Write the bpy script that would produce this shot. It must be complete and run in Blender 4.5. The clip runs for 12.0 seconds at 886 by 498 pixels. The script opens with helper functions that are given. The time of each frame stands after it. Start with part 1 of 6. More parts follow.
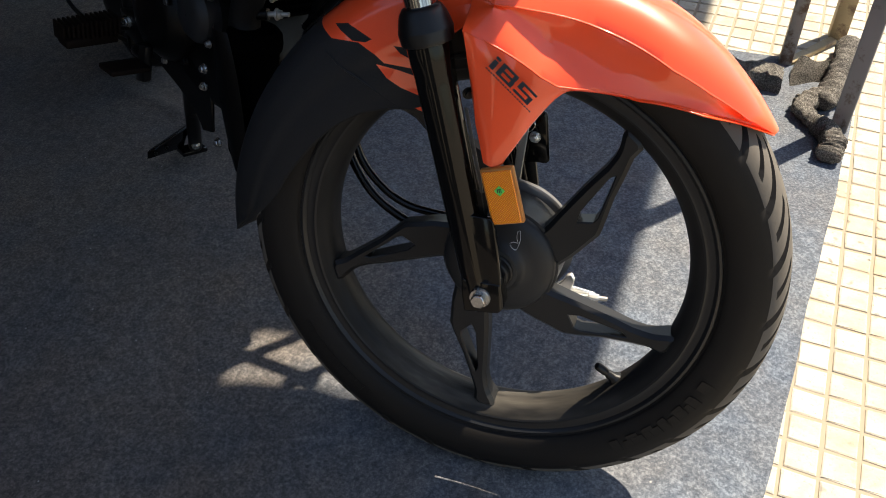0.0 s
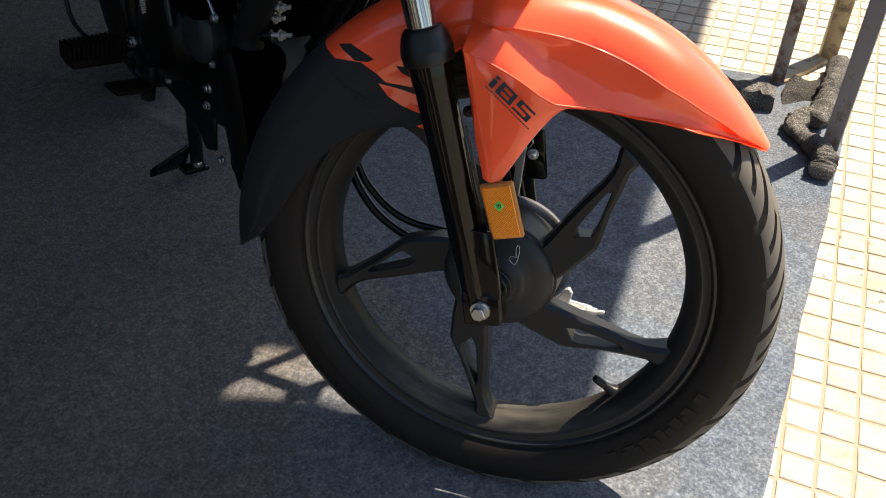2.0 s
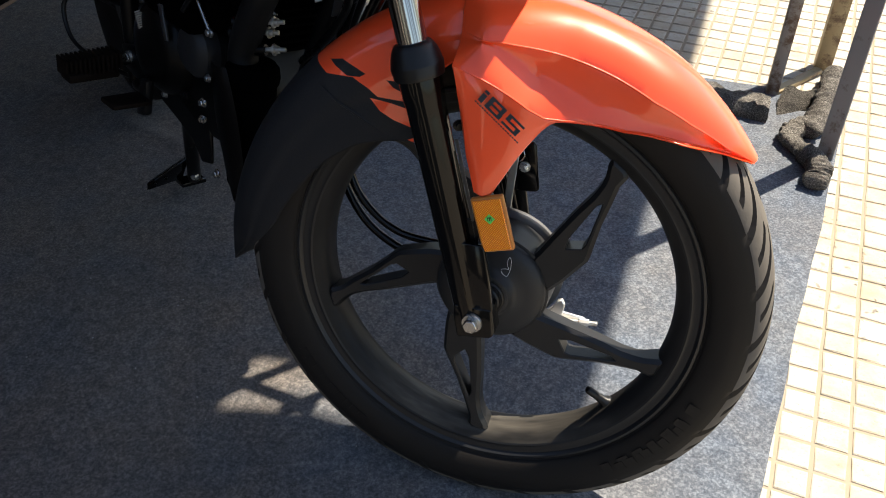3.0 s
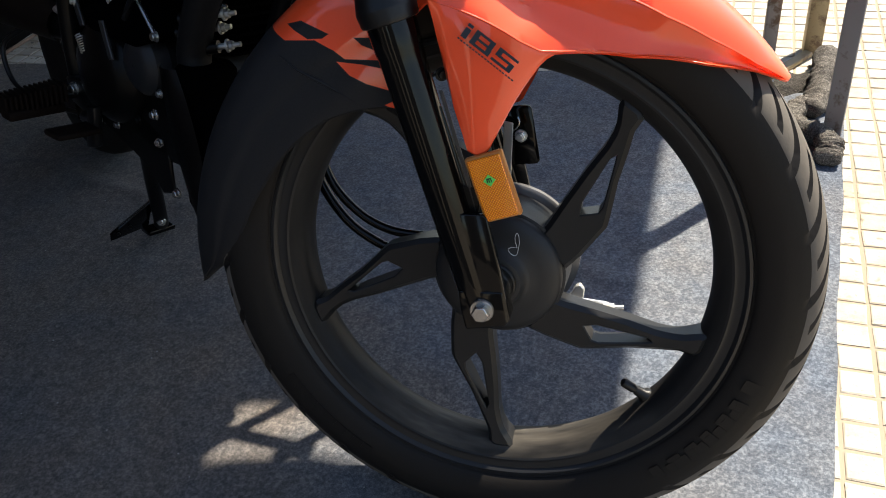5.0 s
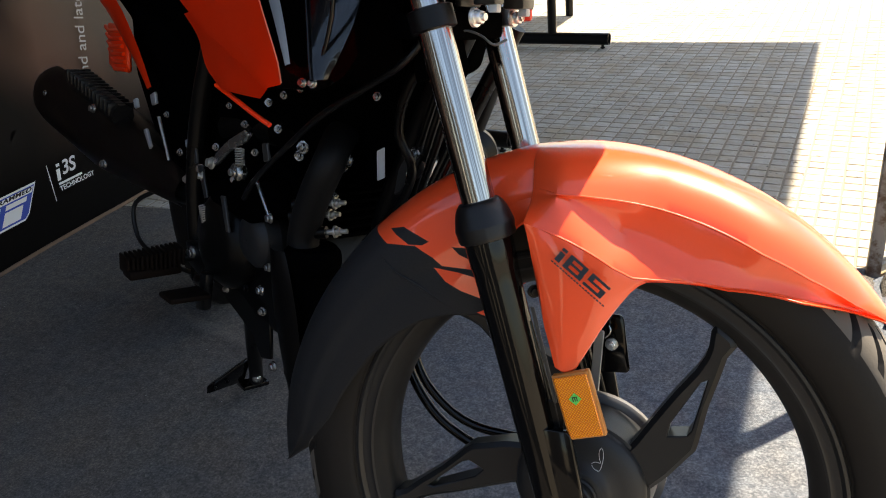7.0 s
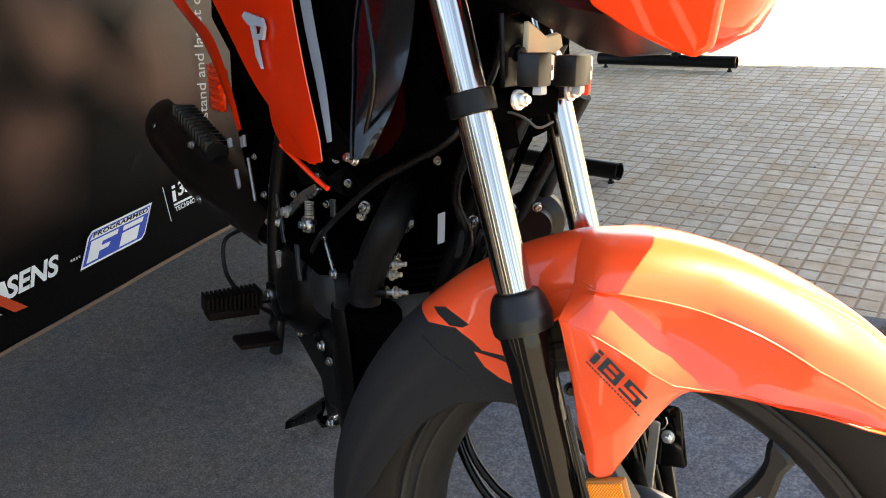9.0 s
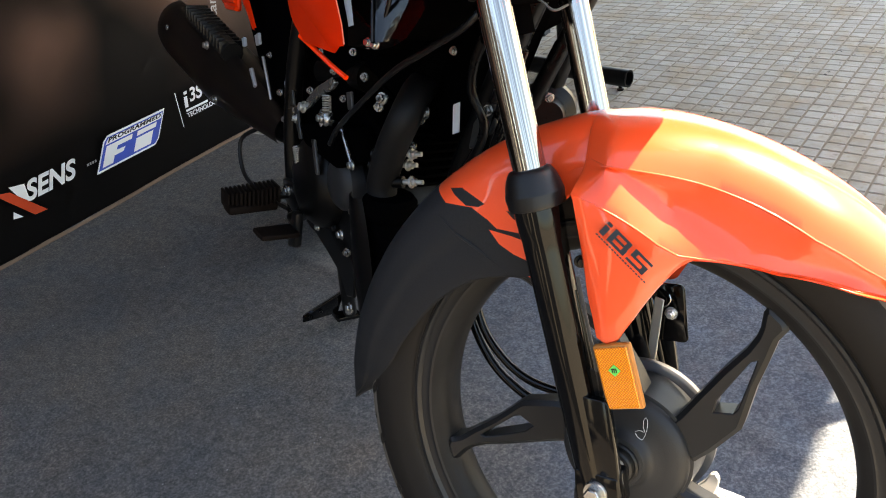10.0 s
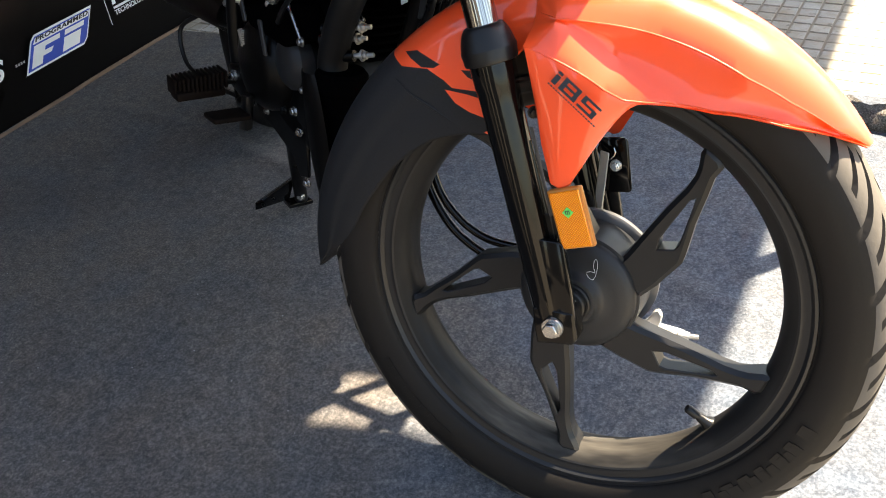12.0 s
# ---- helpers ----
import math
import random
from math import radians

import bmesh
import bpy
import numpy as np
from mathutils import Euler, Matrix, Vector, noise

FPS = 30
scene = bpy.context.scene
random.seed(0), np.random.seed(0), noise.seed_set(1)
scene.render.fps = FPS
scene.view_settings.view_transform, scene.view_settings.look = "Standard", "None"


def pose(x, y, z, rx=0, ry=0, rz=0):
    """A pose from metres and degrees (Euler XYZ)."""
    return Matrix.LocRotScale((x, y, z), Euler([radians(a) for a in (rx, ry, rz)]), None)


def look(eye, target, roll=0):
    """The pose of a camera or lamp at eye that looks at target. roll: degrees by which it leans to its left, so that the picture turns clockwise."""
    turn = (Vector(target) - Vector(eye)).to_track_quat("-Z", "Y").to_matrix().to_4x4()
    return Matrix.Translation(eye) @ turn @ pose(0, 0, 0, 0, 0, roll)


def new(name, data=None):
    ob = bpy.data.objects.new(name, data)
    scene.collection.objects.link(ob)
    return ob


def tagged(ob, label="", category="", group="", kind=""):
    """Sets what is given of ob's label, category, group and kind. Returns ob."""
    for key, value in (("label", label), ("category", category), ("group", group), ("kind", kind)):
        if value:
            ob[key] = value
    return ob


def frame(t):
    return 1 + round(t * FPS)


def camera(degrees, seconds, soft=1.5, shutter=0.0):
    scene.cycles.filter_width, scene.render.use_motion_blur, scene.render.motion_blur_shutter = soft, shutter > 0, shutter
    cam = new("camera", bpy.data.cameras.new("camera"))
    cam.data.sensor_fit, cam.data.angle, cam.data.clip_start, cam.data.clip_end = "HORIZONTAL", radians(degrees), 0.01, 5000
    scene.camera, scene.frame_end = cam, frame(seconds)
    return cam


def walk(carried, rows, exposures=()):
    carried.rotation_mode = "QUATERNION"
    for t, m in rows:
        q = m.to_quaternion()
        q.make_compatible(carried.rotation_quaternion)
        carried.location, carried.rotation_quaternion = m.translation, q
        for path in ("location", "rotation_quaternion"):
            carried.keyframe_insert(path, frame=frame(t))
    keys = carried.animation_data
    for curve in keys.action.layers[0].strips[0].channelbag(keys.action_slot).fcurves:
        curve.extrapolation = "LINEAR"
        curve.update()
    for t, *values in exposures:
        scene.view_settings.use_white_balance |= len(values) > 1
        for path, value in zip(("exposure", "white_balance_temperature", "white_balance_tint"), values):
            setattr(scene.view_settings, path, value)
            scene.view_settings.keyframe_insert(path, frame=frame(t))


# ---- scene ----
cam = camera(54.7, 12.0, soft=1.0)
PATH = [
    (0, (0.167, -0.71, 0.964), (-0.309, 0.695, -0.379), -0.7),
    (0.5, (0.17, -0.717, 0.967), (-0.3, 0.696, -0.367), -0.6),
    (1, (0.171, -0.722, 0.969), (-0.3, 0.7, -0.356), -0.7),
    (1.5, (0.17, -0.725, 0.971), (-0.304, 0.705, -0.344), -0.7),
    (2, (0.168, -0.729, 0.973), (-0.308, 0.707, -0.335), -0.6),
    (2.5, (0.171, -0.728, 0.977), (-0.308, 0.714, -0.323), -0.6),
    (3, (0.179, -0.728, 0.98), (-0.305, 0.72, -0.312), -0.9),
    (3.2, (0.180, -0.728, 0.978), (-0.301, 0.722, -0.313), -1.0),
    (4.8, (0.156, -0.681, 0.840), (-0.334, 0.875, -0.318), -6.7),
    (5, (0.153, -0.687, 0.828), (-0.332, 0.868, -0.332), -6.4),
    (5.5, (0.151, -0.688, 0.821), (-0.328, 0.865, -0.344), -5.9),
    (6, (0.153, -0.683, 0.836), (-0.342, 0.908, -0.27), -4.6),
    (6.5, (0.155, -0.674, 0.849), (-0.392, 0.996, -0.105), -3.6),
    (7, (0.158, -0.664, 0.887), (-0.564, 0.99, 0.025), -5.3),
    (7.5, (0.169, -0.644, 0.908), (-0.647, 0.992, 0.099), -5.2),
    (7.7, (0.174, -0.628, 0.918), (-0.663, 1.002, 0.119), -5.5),
    (9.3, (0.214, -0.578, 0.930), (-0.793, 0.926, 0.078), -7.0),
    (9.5, (0.216, -0.592, 0.927), (-0.782, 0.893, 0.033), -7.0),
    (10, (0.225, -0.629, 0.917), (-0.749, 0.813, -0.069), -7.2),
    (10.5, (0.226, -0.661, 0.91), (-0.71, 0.757, -0.146), -7.2),
    (11, (0.227, -0.683, 0.906), (-0.655, 0.739, -0.189), -7.1),
    (11.5, (0.229, -0.695, 0.905), (-0.614, 0.718, -0.234), -7.3),
    (12, (0.233, -0.701, 0.905), (-0.571, 0.697, -0.278), -7.6),
]
EXPOSURES = [(0, 1.47, 7250, 10), (5.0, 1.54, 6950, 10), (6.2, 1.65, 7050, 10), (7.2, 2.1, 7800, 10), (9.4, 3.0, 8250, 10), (10.5, 2.95, 8100, 10), (12, 2.7, 7800, 10)]
walk(cam, [(t, look(eye, target, roll)) for t, eye, target, roll in PATH], EXPOSURES)

# ---- light ----
SUN_AZ = (0.63, 0.776)          # towards the sun, on the ground
SUN_EL = radians(57)
COT = 1 / math.tan(SUN_EL)
sun_data = bpy.data.lights.new("sun", "SUN")
sun_data.energy, sun_data.angle, sun_data.color = 4.6, radians(0.53), (1.0, 0.93, 0.82)
sun = new("sun", sun_data)
sun.matrix_world = look((SUN_AZ[0] * 10 * COT, SUN_AZ[1] * 10 * COT, 10), (0, 0, 0))
world = bpy.data.worlds.new("sky")
scene.world = world
world.use_nodes = True
sky = world.node_tree.nodes.new("ShaderNodeTexSky")
sky.sky_type, sky.sun_disc = "NISHITA", False
sky.sun_elevation, sky.sun_rotation = SUN_EL, math.atan2(SUN_AZ[0], SUN_AZ[1])
world.node_tree.links.new(sky.outputs[0], world.node_tree.nodes["Background"].inputs[0])
world.node_tree.nodes["Background"].inputs[1].default_value = 0.093


# ---- materials ----
class Mat:
    """A node material, with short calls for its nodes."""

    def __init__(self, name, color=(0.5, 0.5, 0.5), rough=0.5, metal=0.0, coat=0.0, spec=0.5):
        self.m = bpy.data.materials.new(name)
        self.m.use_nodes = True
        self.t = self.m.node_tree
        self.b = self.t.nodes["Principled BSDF"]
        self.put(self.b, "Base Color", (*color, 1))
        self.put(self.b, "Roughness", rough)
        self.put(self.b, "Metallic", metal)
        self.put(self.b, "Coat Weight", coat)
        self.put(self.b, "Coat Roughness", 0.06)
        self.put(self.b, "Specular IOR Level", spec)

    def put(self, node, socket, value):
        if isinstance(value, bpy.types.NodeSocket):
            self.t.links.new(value, node.inputs[socket])
        else:
            node.inputs[socket].default_value = value

    def set(self, socket, value):
        self.put(self.b, socket, value)
        return self

    def node(self, kind, **values):
        n = self.t.nodes.new("ShaderNode" + kind)
        for k, v in values.items():
            self.put(n, k.replace("_", " "), v)
        return n

    def coords(self, scale=(1, 1, 1), what="Object"):
        c = self.t.nodes.new("ShaderNodeTexCoord")
        m = self.node("Mapping", Scale=scale)
        self.t.links.new(c.outputs[what], m.inputs[0])
        return m.outputs[0]

    def noise(self, scale, detail=3.0, rough=0.55, vec=None):
        n = self.node("TexNoise", Scale=scale, Detail=detail, Roughness=rough)
        self.t.links.new(vec or self.coords(), n.inputs["Vector"])
        return n.outputs[0]

    def ramp(self, fac, stops):
        n = self.t.nodes.new("ShaderNodeValToRGB")
        self.t.links.new(fac, n.inputs[0])
        e = n.color_ramp.elements
        while len(e) < len(stops):
            e.new(0.5)
        for el, (p, c) in zip(e, stops):
            el.position, el.color = p, (*c, 1) if len(c) == 3 else c
        return n.outputs[0]

    def mix(self, fac, a, b, mode="MIX"):
        n = self.t.nodes.new("ShaderNodeMix")
        n.data_type, n.blend_type = "RGBA", mode
        for sock, v in ((n.inputs[0], fac), (n.inputs[6], a), (n.inputs[7], b)):
            if isinstance(v, bpy.types.NodeSocket):
                self.t.links.new(v, sock)
            else:
                sock.default_value = (*v, 1) if isinstance(v, tuple) and len(v) == 3 else v
        return n.outputs[2]

    def math(self, op, a, b=0.0, c=0.0):
        n = self.t.nodes.new("ShaderNodeMath")
        n.operation = op
        for sock, v in zip(n.inputs, (a, b, c)):
            if isinstance(v, bpy.types.NodeSocket):
                self.t.links.new(v, sock)
            else:
                sock.default_value = v
        return n.outputs[0]

    def bump(self, height, strength=0.3, dist=0.002):
        n = self.node("Bump", Strength=strength, Distance=dist)
        self.t.links.new(height, n.inputs["Height"])
        self.put(self.b, "Normal", n.outputs[0])
        return self


def grained(name, color, rough, scale=400, amount=0.25, relief=0.15, **kw):
    """A moulded or cast surface: fine grain, faint large blotches and dust."""
    m = Mat(name, color, rough, **kw)
    fine, big = m.noise(scale, 2), m.noise(9, 4)
    lo = tuple(c * (1 - amount) for c in color)
    hi = tuple(min(1, c * (1 + amount)) for c in color)
    col = m.mix(big, lo, hi)
    m.set("Base Color", m.mix(m.math("MULTIPLY", fine, 0.35), col, hi))
    m.set("Roughness", m.ramp(big, [(0.3, (rough * 0.85,) * 3), (0.75, (min(1, rough * 1.2),) * 3)]))
    m.bump(fine, relief, 0.0006)
    return m.m


def carpet_material():
    m = Mat("felt_carpet", rough=0.95, spec=0.12)
    pos = m.world_coords()
    fibre = m.noise(620, 4, 0.75, pos)
    tuft = m.noise(230, 3, 0.65, pos)
    cloud = m.noise(55, 4, 0.7, pos)
    blotch = m.noise(2.2, 5, 0.6, pos)
    col = m.ramp(fibre, [(0.30, (0.048, 0.051, 0.057)), (0.50, (0.094, 0.099, 0.107)), (0.72, (0.185, 0.188, 0.192))])
    col = m.mix(0.55, col, m.ramp(tuft, [(0.34, (0.034, 0.038, 0.044)), (0.5, (0.092, 0.098, 0.108)), (0.66, (0.205, 0.209, 0.215))]))
    col = m.mix(1.0, col, m.ramp(cloud, [(0.34, (0.76, 0.77, 0.79)), (0.66, (1.22, 1.21, 1.19))]), "MULTIPLY")
    col = m.mix(1.0, col, m.ramp(blotch, [(0.34, (0.82, 0.83, 0.86)), (0.5, (1, 1, 1)), (0.70, (1.14, 1.10, 1.03))]), "MULTIPLY")
    tint = m.noise(7.5, 4, 0.6, pos)
    col = m.mix(1.0, col, m.ramp(tint, [(0.36, (0.90, 0.97, 1.05)), (0.52, (1, 1, 1)), (0.66, (1.06, 1.01, 0.96))]), "MULTIPLY")
    # trodden dust towards the banner and where visitors walk, with shade painted in too
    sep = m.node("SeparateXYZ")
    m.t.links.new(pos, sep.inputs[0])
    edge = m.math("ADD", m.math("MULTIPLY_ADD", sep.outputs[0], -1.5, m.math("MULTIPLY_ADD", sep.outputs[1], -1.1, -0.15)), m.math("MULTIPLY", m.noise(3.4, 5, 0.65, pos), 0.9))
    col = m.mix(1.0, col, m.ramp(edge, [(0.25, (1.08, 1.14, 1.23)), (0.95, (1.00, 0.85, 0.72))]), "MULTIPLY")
    # sparse pale lint
    lint = m.node("TexVoronoi", Scale=26.0)
    m.t.links.new(pos, lint.inputs["Vector"])
    col = m.mix(m.ramp(lint.outputs["Distance"], [(0.030, (0.75,) * 3), (0.042, (0,) * 3)]), col, (0.36, 0.35, 0.33))
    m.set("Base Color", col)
    m.set("Sheen Weight", 0.08)
    m.bump(m.mix(0.5, fibre, tuft), 0.6, 0.002)
    return m.m


def tile_material():
    m = Mat("cement_tile", rough=0.85, spec=0.3)
    rnd = m.t.nodes.new("ShaderNodeObjectInfo").outputs["Random"]
    isl = m.t.nodes.new("ShaderNodeNewGeometry").outputs["Random Per Island"]
    both = m.math("FRACT", m.math("ADD", rnd, isl))
    col = m.ramp(both, [(0.0, (0.375, 0.352, 0.305)), (0.5, (0.425, 0.40, 0.35)), (1.0, (0.475, 0.45, 0.395))])
    pos = m.world_coords()
    stain = m.noise(7, 5, 0.65, pos)
    col = m.mix(m.ramp(stain, [(0.44, (0, 0, 0)), (0.66, (0.85, 0.85, 0.85))]), col, (0.37, 0.30, 0.205))
    grit = m.noise(160, 4, 0.7, pos)
    col = m.mix(m.ramp(grit, [(0.28, (1, 1, 1)), (0.42, (0, 0, 0))]), col, (0.29, 0.24, 0.17))
    # dark specks that gather in patches
    patch = m.ramp(m.noise(1.7, 3, 0.6, pos), [(0.45, (0,) * 3), (0.58, (1,) * 3)])
    spots = m.ramp(m.noise(46, 2, 0.5, pos), [(0.30, (1,) * 3), (0.36, (0,) * 3)])
    col = m.mix(m.math("MULTIPLY", patch, spots), col, (0.10, 0.09, 0.08))
    wear = m.ramp(m.noise(24, 4, 0.7, pos), [(0.30, (0.86, 0.85, 0.83)), (0.60, (1.04, 1.04, 1.04))])
    col = m.mix(1.0, col, wear, "MULTIPLY")
    m.set("Base Color", col)
    m.bump(grit, 0.5, 0.0015)
    return m.m


def world_coords(self):
    return self.t.nodes.new("ShaderNodeNewGeometry").outputs["Position"]


Mat.world_coords = world_coords


def paint(name, color, spec=0.18, coat=0.45):
    m = Mat(name, color, 0.42, coat=coat, spec=spec)
    tiny, big = m.noise(1600, 1), m.noise(14, 4)
    hi = tuple(min(1, c * 1.18 + 0.01) for c in color)
    m.set("Base Color", m.mix(m.math("MULTIPLY", tiny, 0.5), color, hi))
    m.set("Roughness", m.ramp(big, [(0.35, (0.34,) * 3), (0.75, (0.42,) * 3)]))
    m.set("Coat Roughness", m.ramp(m.noise(30, 5), [(0.4, (0.02,) * 3), (0.8, (0.05,) * 3)]))
    return m


def half_planes(m, x, z, pts, soft=0.0006):
    """1 inside the convex outline pts (counter-clockwise in x, z), 0 outside."""
    least = None
    for (x0, z0), (x1, z1) in zip(pts, pts[1:] + pts[:1]):
        n = math.hypot(x1 - x0, z1 - z0)
        a, b = -(z1 - z0) / n, (x1 - x0) / n
        d = m.math("ADD", m.math("MULTIPLY", m.math("SUBTRACT", x, x0), a), m.math("MULTIPLY", m.math("SUBTRACT", z, z0), b))
        least = d if least is None else m.math("MINIMUM", least, d)
    return m.math("MULTIPLY_ADD", least, 1 / soft, 0.5)


ORANGE = (0.80, 0.068, 0.015)


def fender_material():
    """Orange paint that turns to satin black at the tail, with tongues of either colour."""
    m = paint("fender_paint", ORANGE, 0.28, 0.9)
    sep = m.node("SeparateXYZ")
    m.t.links.new(m.coords(), sep.inputs[0])
    x, z = sep.outputs[0], sep.outputs[2]
    black = half_planes(m, x, z, [(-0.60, -0.4), (-0.1907, -0.4), (-0.1907, 0.2335), (-0.60, 0.4262)])
    for pts in ([(-0.1917, -0.4), (-0.160, -0.4), (-0.160, 0.2345), (-0.1917, 0.2335)],
                [(-0.161, -0.4), (-0.1314, -0.4), (-0.1314, 0.2177), (-0.1412, 0.2255), (-0.161, 0.2350)],
                [(-0.1324, -0.4), (-0.060, -0.4), (-0.060, 0.2170), (-0.1324, 0.2180)],
                [(-0.167, 0.2350), (-0.1523, 0.2360), (-0.1454, 0.2401), (-0.1732, 0.2512), (-0.1894, 0.2475)],
                [(-0.1144, 0.2305), (-0.075, 0.2150), (-0.060, 0.2150), (-0.060, 0.2380), (-0.105, 0.2375), (-0.122, 0.2375)]):
        black = m.math("MAXIMUM", black, half_planes(m, x, z, pts))
    for pts in ([(-0.1399, 0.2153), (-0.128, 0.2035), (-0.1122, 0.1962), (-0.080, 0.1880), (-0.080, 0.2105), (-0.116, 0.2135), (-0.134, 0.2165)],
                [(-0.096, 0.1770), (-0.080, 0.1700), (-0.080, 0.1840)]):
        black = m.math("MINIMUM", black, m.math("SUBTRACT", 1.0, half_planes(m, x, z, pts)))
    black = m.math("MINIMUM", m.math("MAXIMUM", black, 0.0), 1.0)
    old = m.b.inputs["Base Color"].links[0].from_socket
    grain = m.noise(500, 2)
    m.set("Base Color", m.mix(black, old, m.mix(grain, (0.013, 0.0135, 0.015), (0.022, 0.0225, 0.024))))
    m.set("Specular IOR Level", m.math("MULTIPLY_ADD", black, -0.17, 0.28))
    m.set("Coat Weight", m.math("MULTIPLY_ADD", black, -0.86, 0.9))
    old = m.b.inputs["Roughness"].links[0].from_socket
    m.set("Roughness", m.mix(black, old, (0.52, 0.52, 0.52)))
    return m.m


def reflector_material():
    m = Mat("amber_lens", (0.85, 0.23, 0.012), 0.22, coat=0.5, spec=0.5)
    v = m.node("TexVoronoi", Scale=520.0, Randomness=0.12)
    turned = m.node("Mapping", Rotation=(0, radians(62), 0), Scale=(1, 0.02, 1))
    m.t.links.new(m.coords(), turned.inputs[0])
    m.t.links.new(turned.outputs[0], v.inputs["Vector"])
    m.set("Base Color", m.ramp(v.outputs["Distance"], [(0.0, (1.0, 0.50, 0.02)), (0.25, (0.90, 0.31, 0.003)), (0.52, (0.62, 0.11, 0.001))]))
    m.bump(v.outputs["Distance"], 0.5, 0.001)
    return m.m


def banner_material():
    """A printed sheet: near-black with large soft brown and grey forms."""
    m = Mat("printed_flex", rough=0.45, spec=0.10)
    co = m.world_coords()
    big = m.noise(3.1, 1.2, 0.35, co)
    sep = m.node("SeparateXYZ")
    m.t.links.new(co, sep.inputs[0])
    rise = m.ramp(m.math("MULTIPLY", sep.outputs[2], 1.3), [(0.26, (0, 0, 0)), (0.62, (1, 1, 1))])
    col = m.mix(m.math("MULTIPLY", rise, m.ramp(big, [(0.40, (0.0,) * 3), (0.62, (1,) * 3)])), (0.008, 0.007, 0.007), (0.19, 0.112, 0.083))
    grey = m.noise(1.9, 1.0, 0.35, m.math_shift(co))
    col = m.mix(m.math("MULTIPLY", rise, m.ramp(grey, [(0.42, (0,) * 3), (0.60, (0.85,) * 3)])), col, (0.050, 0.042, 0.040))
    pale = m.ramp(m.math("ADD", m.math("MULTIPLY", sep.outputs[2], 0.35), m.math("MULTIPLY", sep.outputs[1], 0.5)), [(0.66, (0,) * 3), (0.78, (1,) * 3)])
    col = m.mix(m.math("MULTIPLY", rise, pale), col, (0.17, 0.138, 0.115))
    m.set("Base Color", col)
    m.bump(m.noise(5, 2, 0.5, co), 0.08, 0.01)
    return m.m


def math_shift(self, vec):
    n = self.node("Mapping", Location=(7.3, 2.1, 4.4))
    self.t.links.new(vec, n.inputs[0])
    return n.outputs[0]


Mat.math_shift = math_shift


def rusted(name, base, rust, amount):
    m = Mat(name, base, 0.55, metal=0.15)
    n = m.noise(26, 6, 0.7, m.world_coords())
    r = m.ramp(n, [(amount, (1, 1, 1)), (amount + 0.12, (0, 0, 0))])
    col = m.mix(m.noise(4, 3, 0.5, m.world_coords()), base, tuple(c * 0.7 for c in base))
    m.set("Base Color", m.mix(r, col, rust))
    m.bump(n, 0.25, 0.001)
    return m.m


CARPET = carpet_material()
TILE = tile_material()
MORTAR = grained("tile_joint", (0.25, 0.21, 0.155), 0.95, 120, 0.3, 0.5)
FENDER = fender_material()
ORANGE_PAINT = paint("orange_paint", (0.95, 0.040, 0.004), 0.05, 0.8).m
RUBBER = grained("tyre_rubber", (0.0100, 0.0086, 0.0076), 0.60, 260, 0.3, 0.25, spec=0.18)
TREAD = grained("tread_rubber", (0.088, 0.079, 0.068), 0.85, 180, 0.35, 0.4, spec=0.25)
RIM_BLACK = grained("black_alloy", (0.0130, 0.0132, 0.0138), 0.34, 500, 0.2, 0.10, spec=0.28)
HUB_BLACK = grained("hub_coating", (0.0170, 0.0175, 0.0185), 0.42, 600, 0.2, 0.2, spec=0.30)
GLOSS_BLACK = grained("gloss_black", (0.0022, 0.0022, 0.0024), 0.12, 60, 0.2, 0.01, spec=0.14, coat=0.25)
SATIN_BLACK = grained("satin_black", (0.0032, 0.0032, 0.0034), 0.30, 400, 0.25, 0.10, spec=0.18)
MATT_BLACK = grained("matt_black", (0.0055, 0.0055, 0.0058), 0.55, 400, 0.25, 0.2, spec=0.18)
PLASTIC = grained("black_plastic", (0.0055, 0.0055, 0.0058), 0.36, 900, 0.2, 0.15, spec=0.30)
CAST = grained("cast_black", (0.0030, 0.0029, 0.0028), 0.32, 350, 0.3, 0.35, spec=0.14)
PEG_RUBBER = grained("brown_black_rubber", (0.0075, 0.0045, 0.0032), 0.7, 300, 0.3, 0.3, spec=0.08)


def stanchion_material():
    """Hard chrome with fine lines along the tube."""
    m = Mat("fork_chrome", (0.74, 0.74, 0.75), 0.11, metal=1.0)
    mp = m.node("Mapping", Rotation=(0, radians(-15.4), 0), Scale=(1, 1, 250))
    mp.vector_type = "TEXTURE"
    c = m.t.nodes.new("ShaderNodeTexCoord")
    m.t.links.new(c.outputs["Object"], mp.inputs[0])
    n = m.noise(330, 3, 0.6, mp.outputs[0])
    m.set("Base Color", m.ramp(n, [(0.36, (0.18, 0.175, 0.17)), (0.58, (0.54, 0.525, 0.50))]))
    m.bump(n, 0.12, 0.0010)
    return m.m


FORK_CHROME = stanchion_material()
ZINC = grained("zinc_plate", (0.42, 0.415, 0.40), 0.26, 200, 0.15, 0.1, metal=0.9)
STEEL = grained("worn_steel", (0.40, 0.39, 0.36), 0.45, 150, 0.2, 0.15, metal=0.7)
WHITE_PLASTIC = grained("white_paint", (0.72, 0.72, 0.70), 0.4, 200, 0.05, 0.05)
AMBER = reflector_material()
AMBER_FRAME = grained("amber_edge", (0.42, 0.15, 0.025), 0.4, 300)
GREEN = grained("green_sticker", (0.10, 0.62, 0.10), 0.5, 300, 0.1)
INK = grained("black_print", (0.010, 0.010, 0.012), 0.4, 300, 0.1)
RED_INK = grained("red_print", (0.50, 0.045, 0.010), 0.45, 300, 0.1)
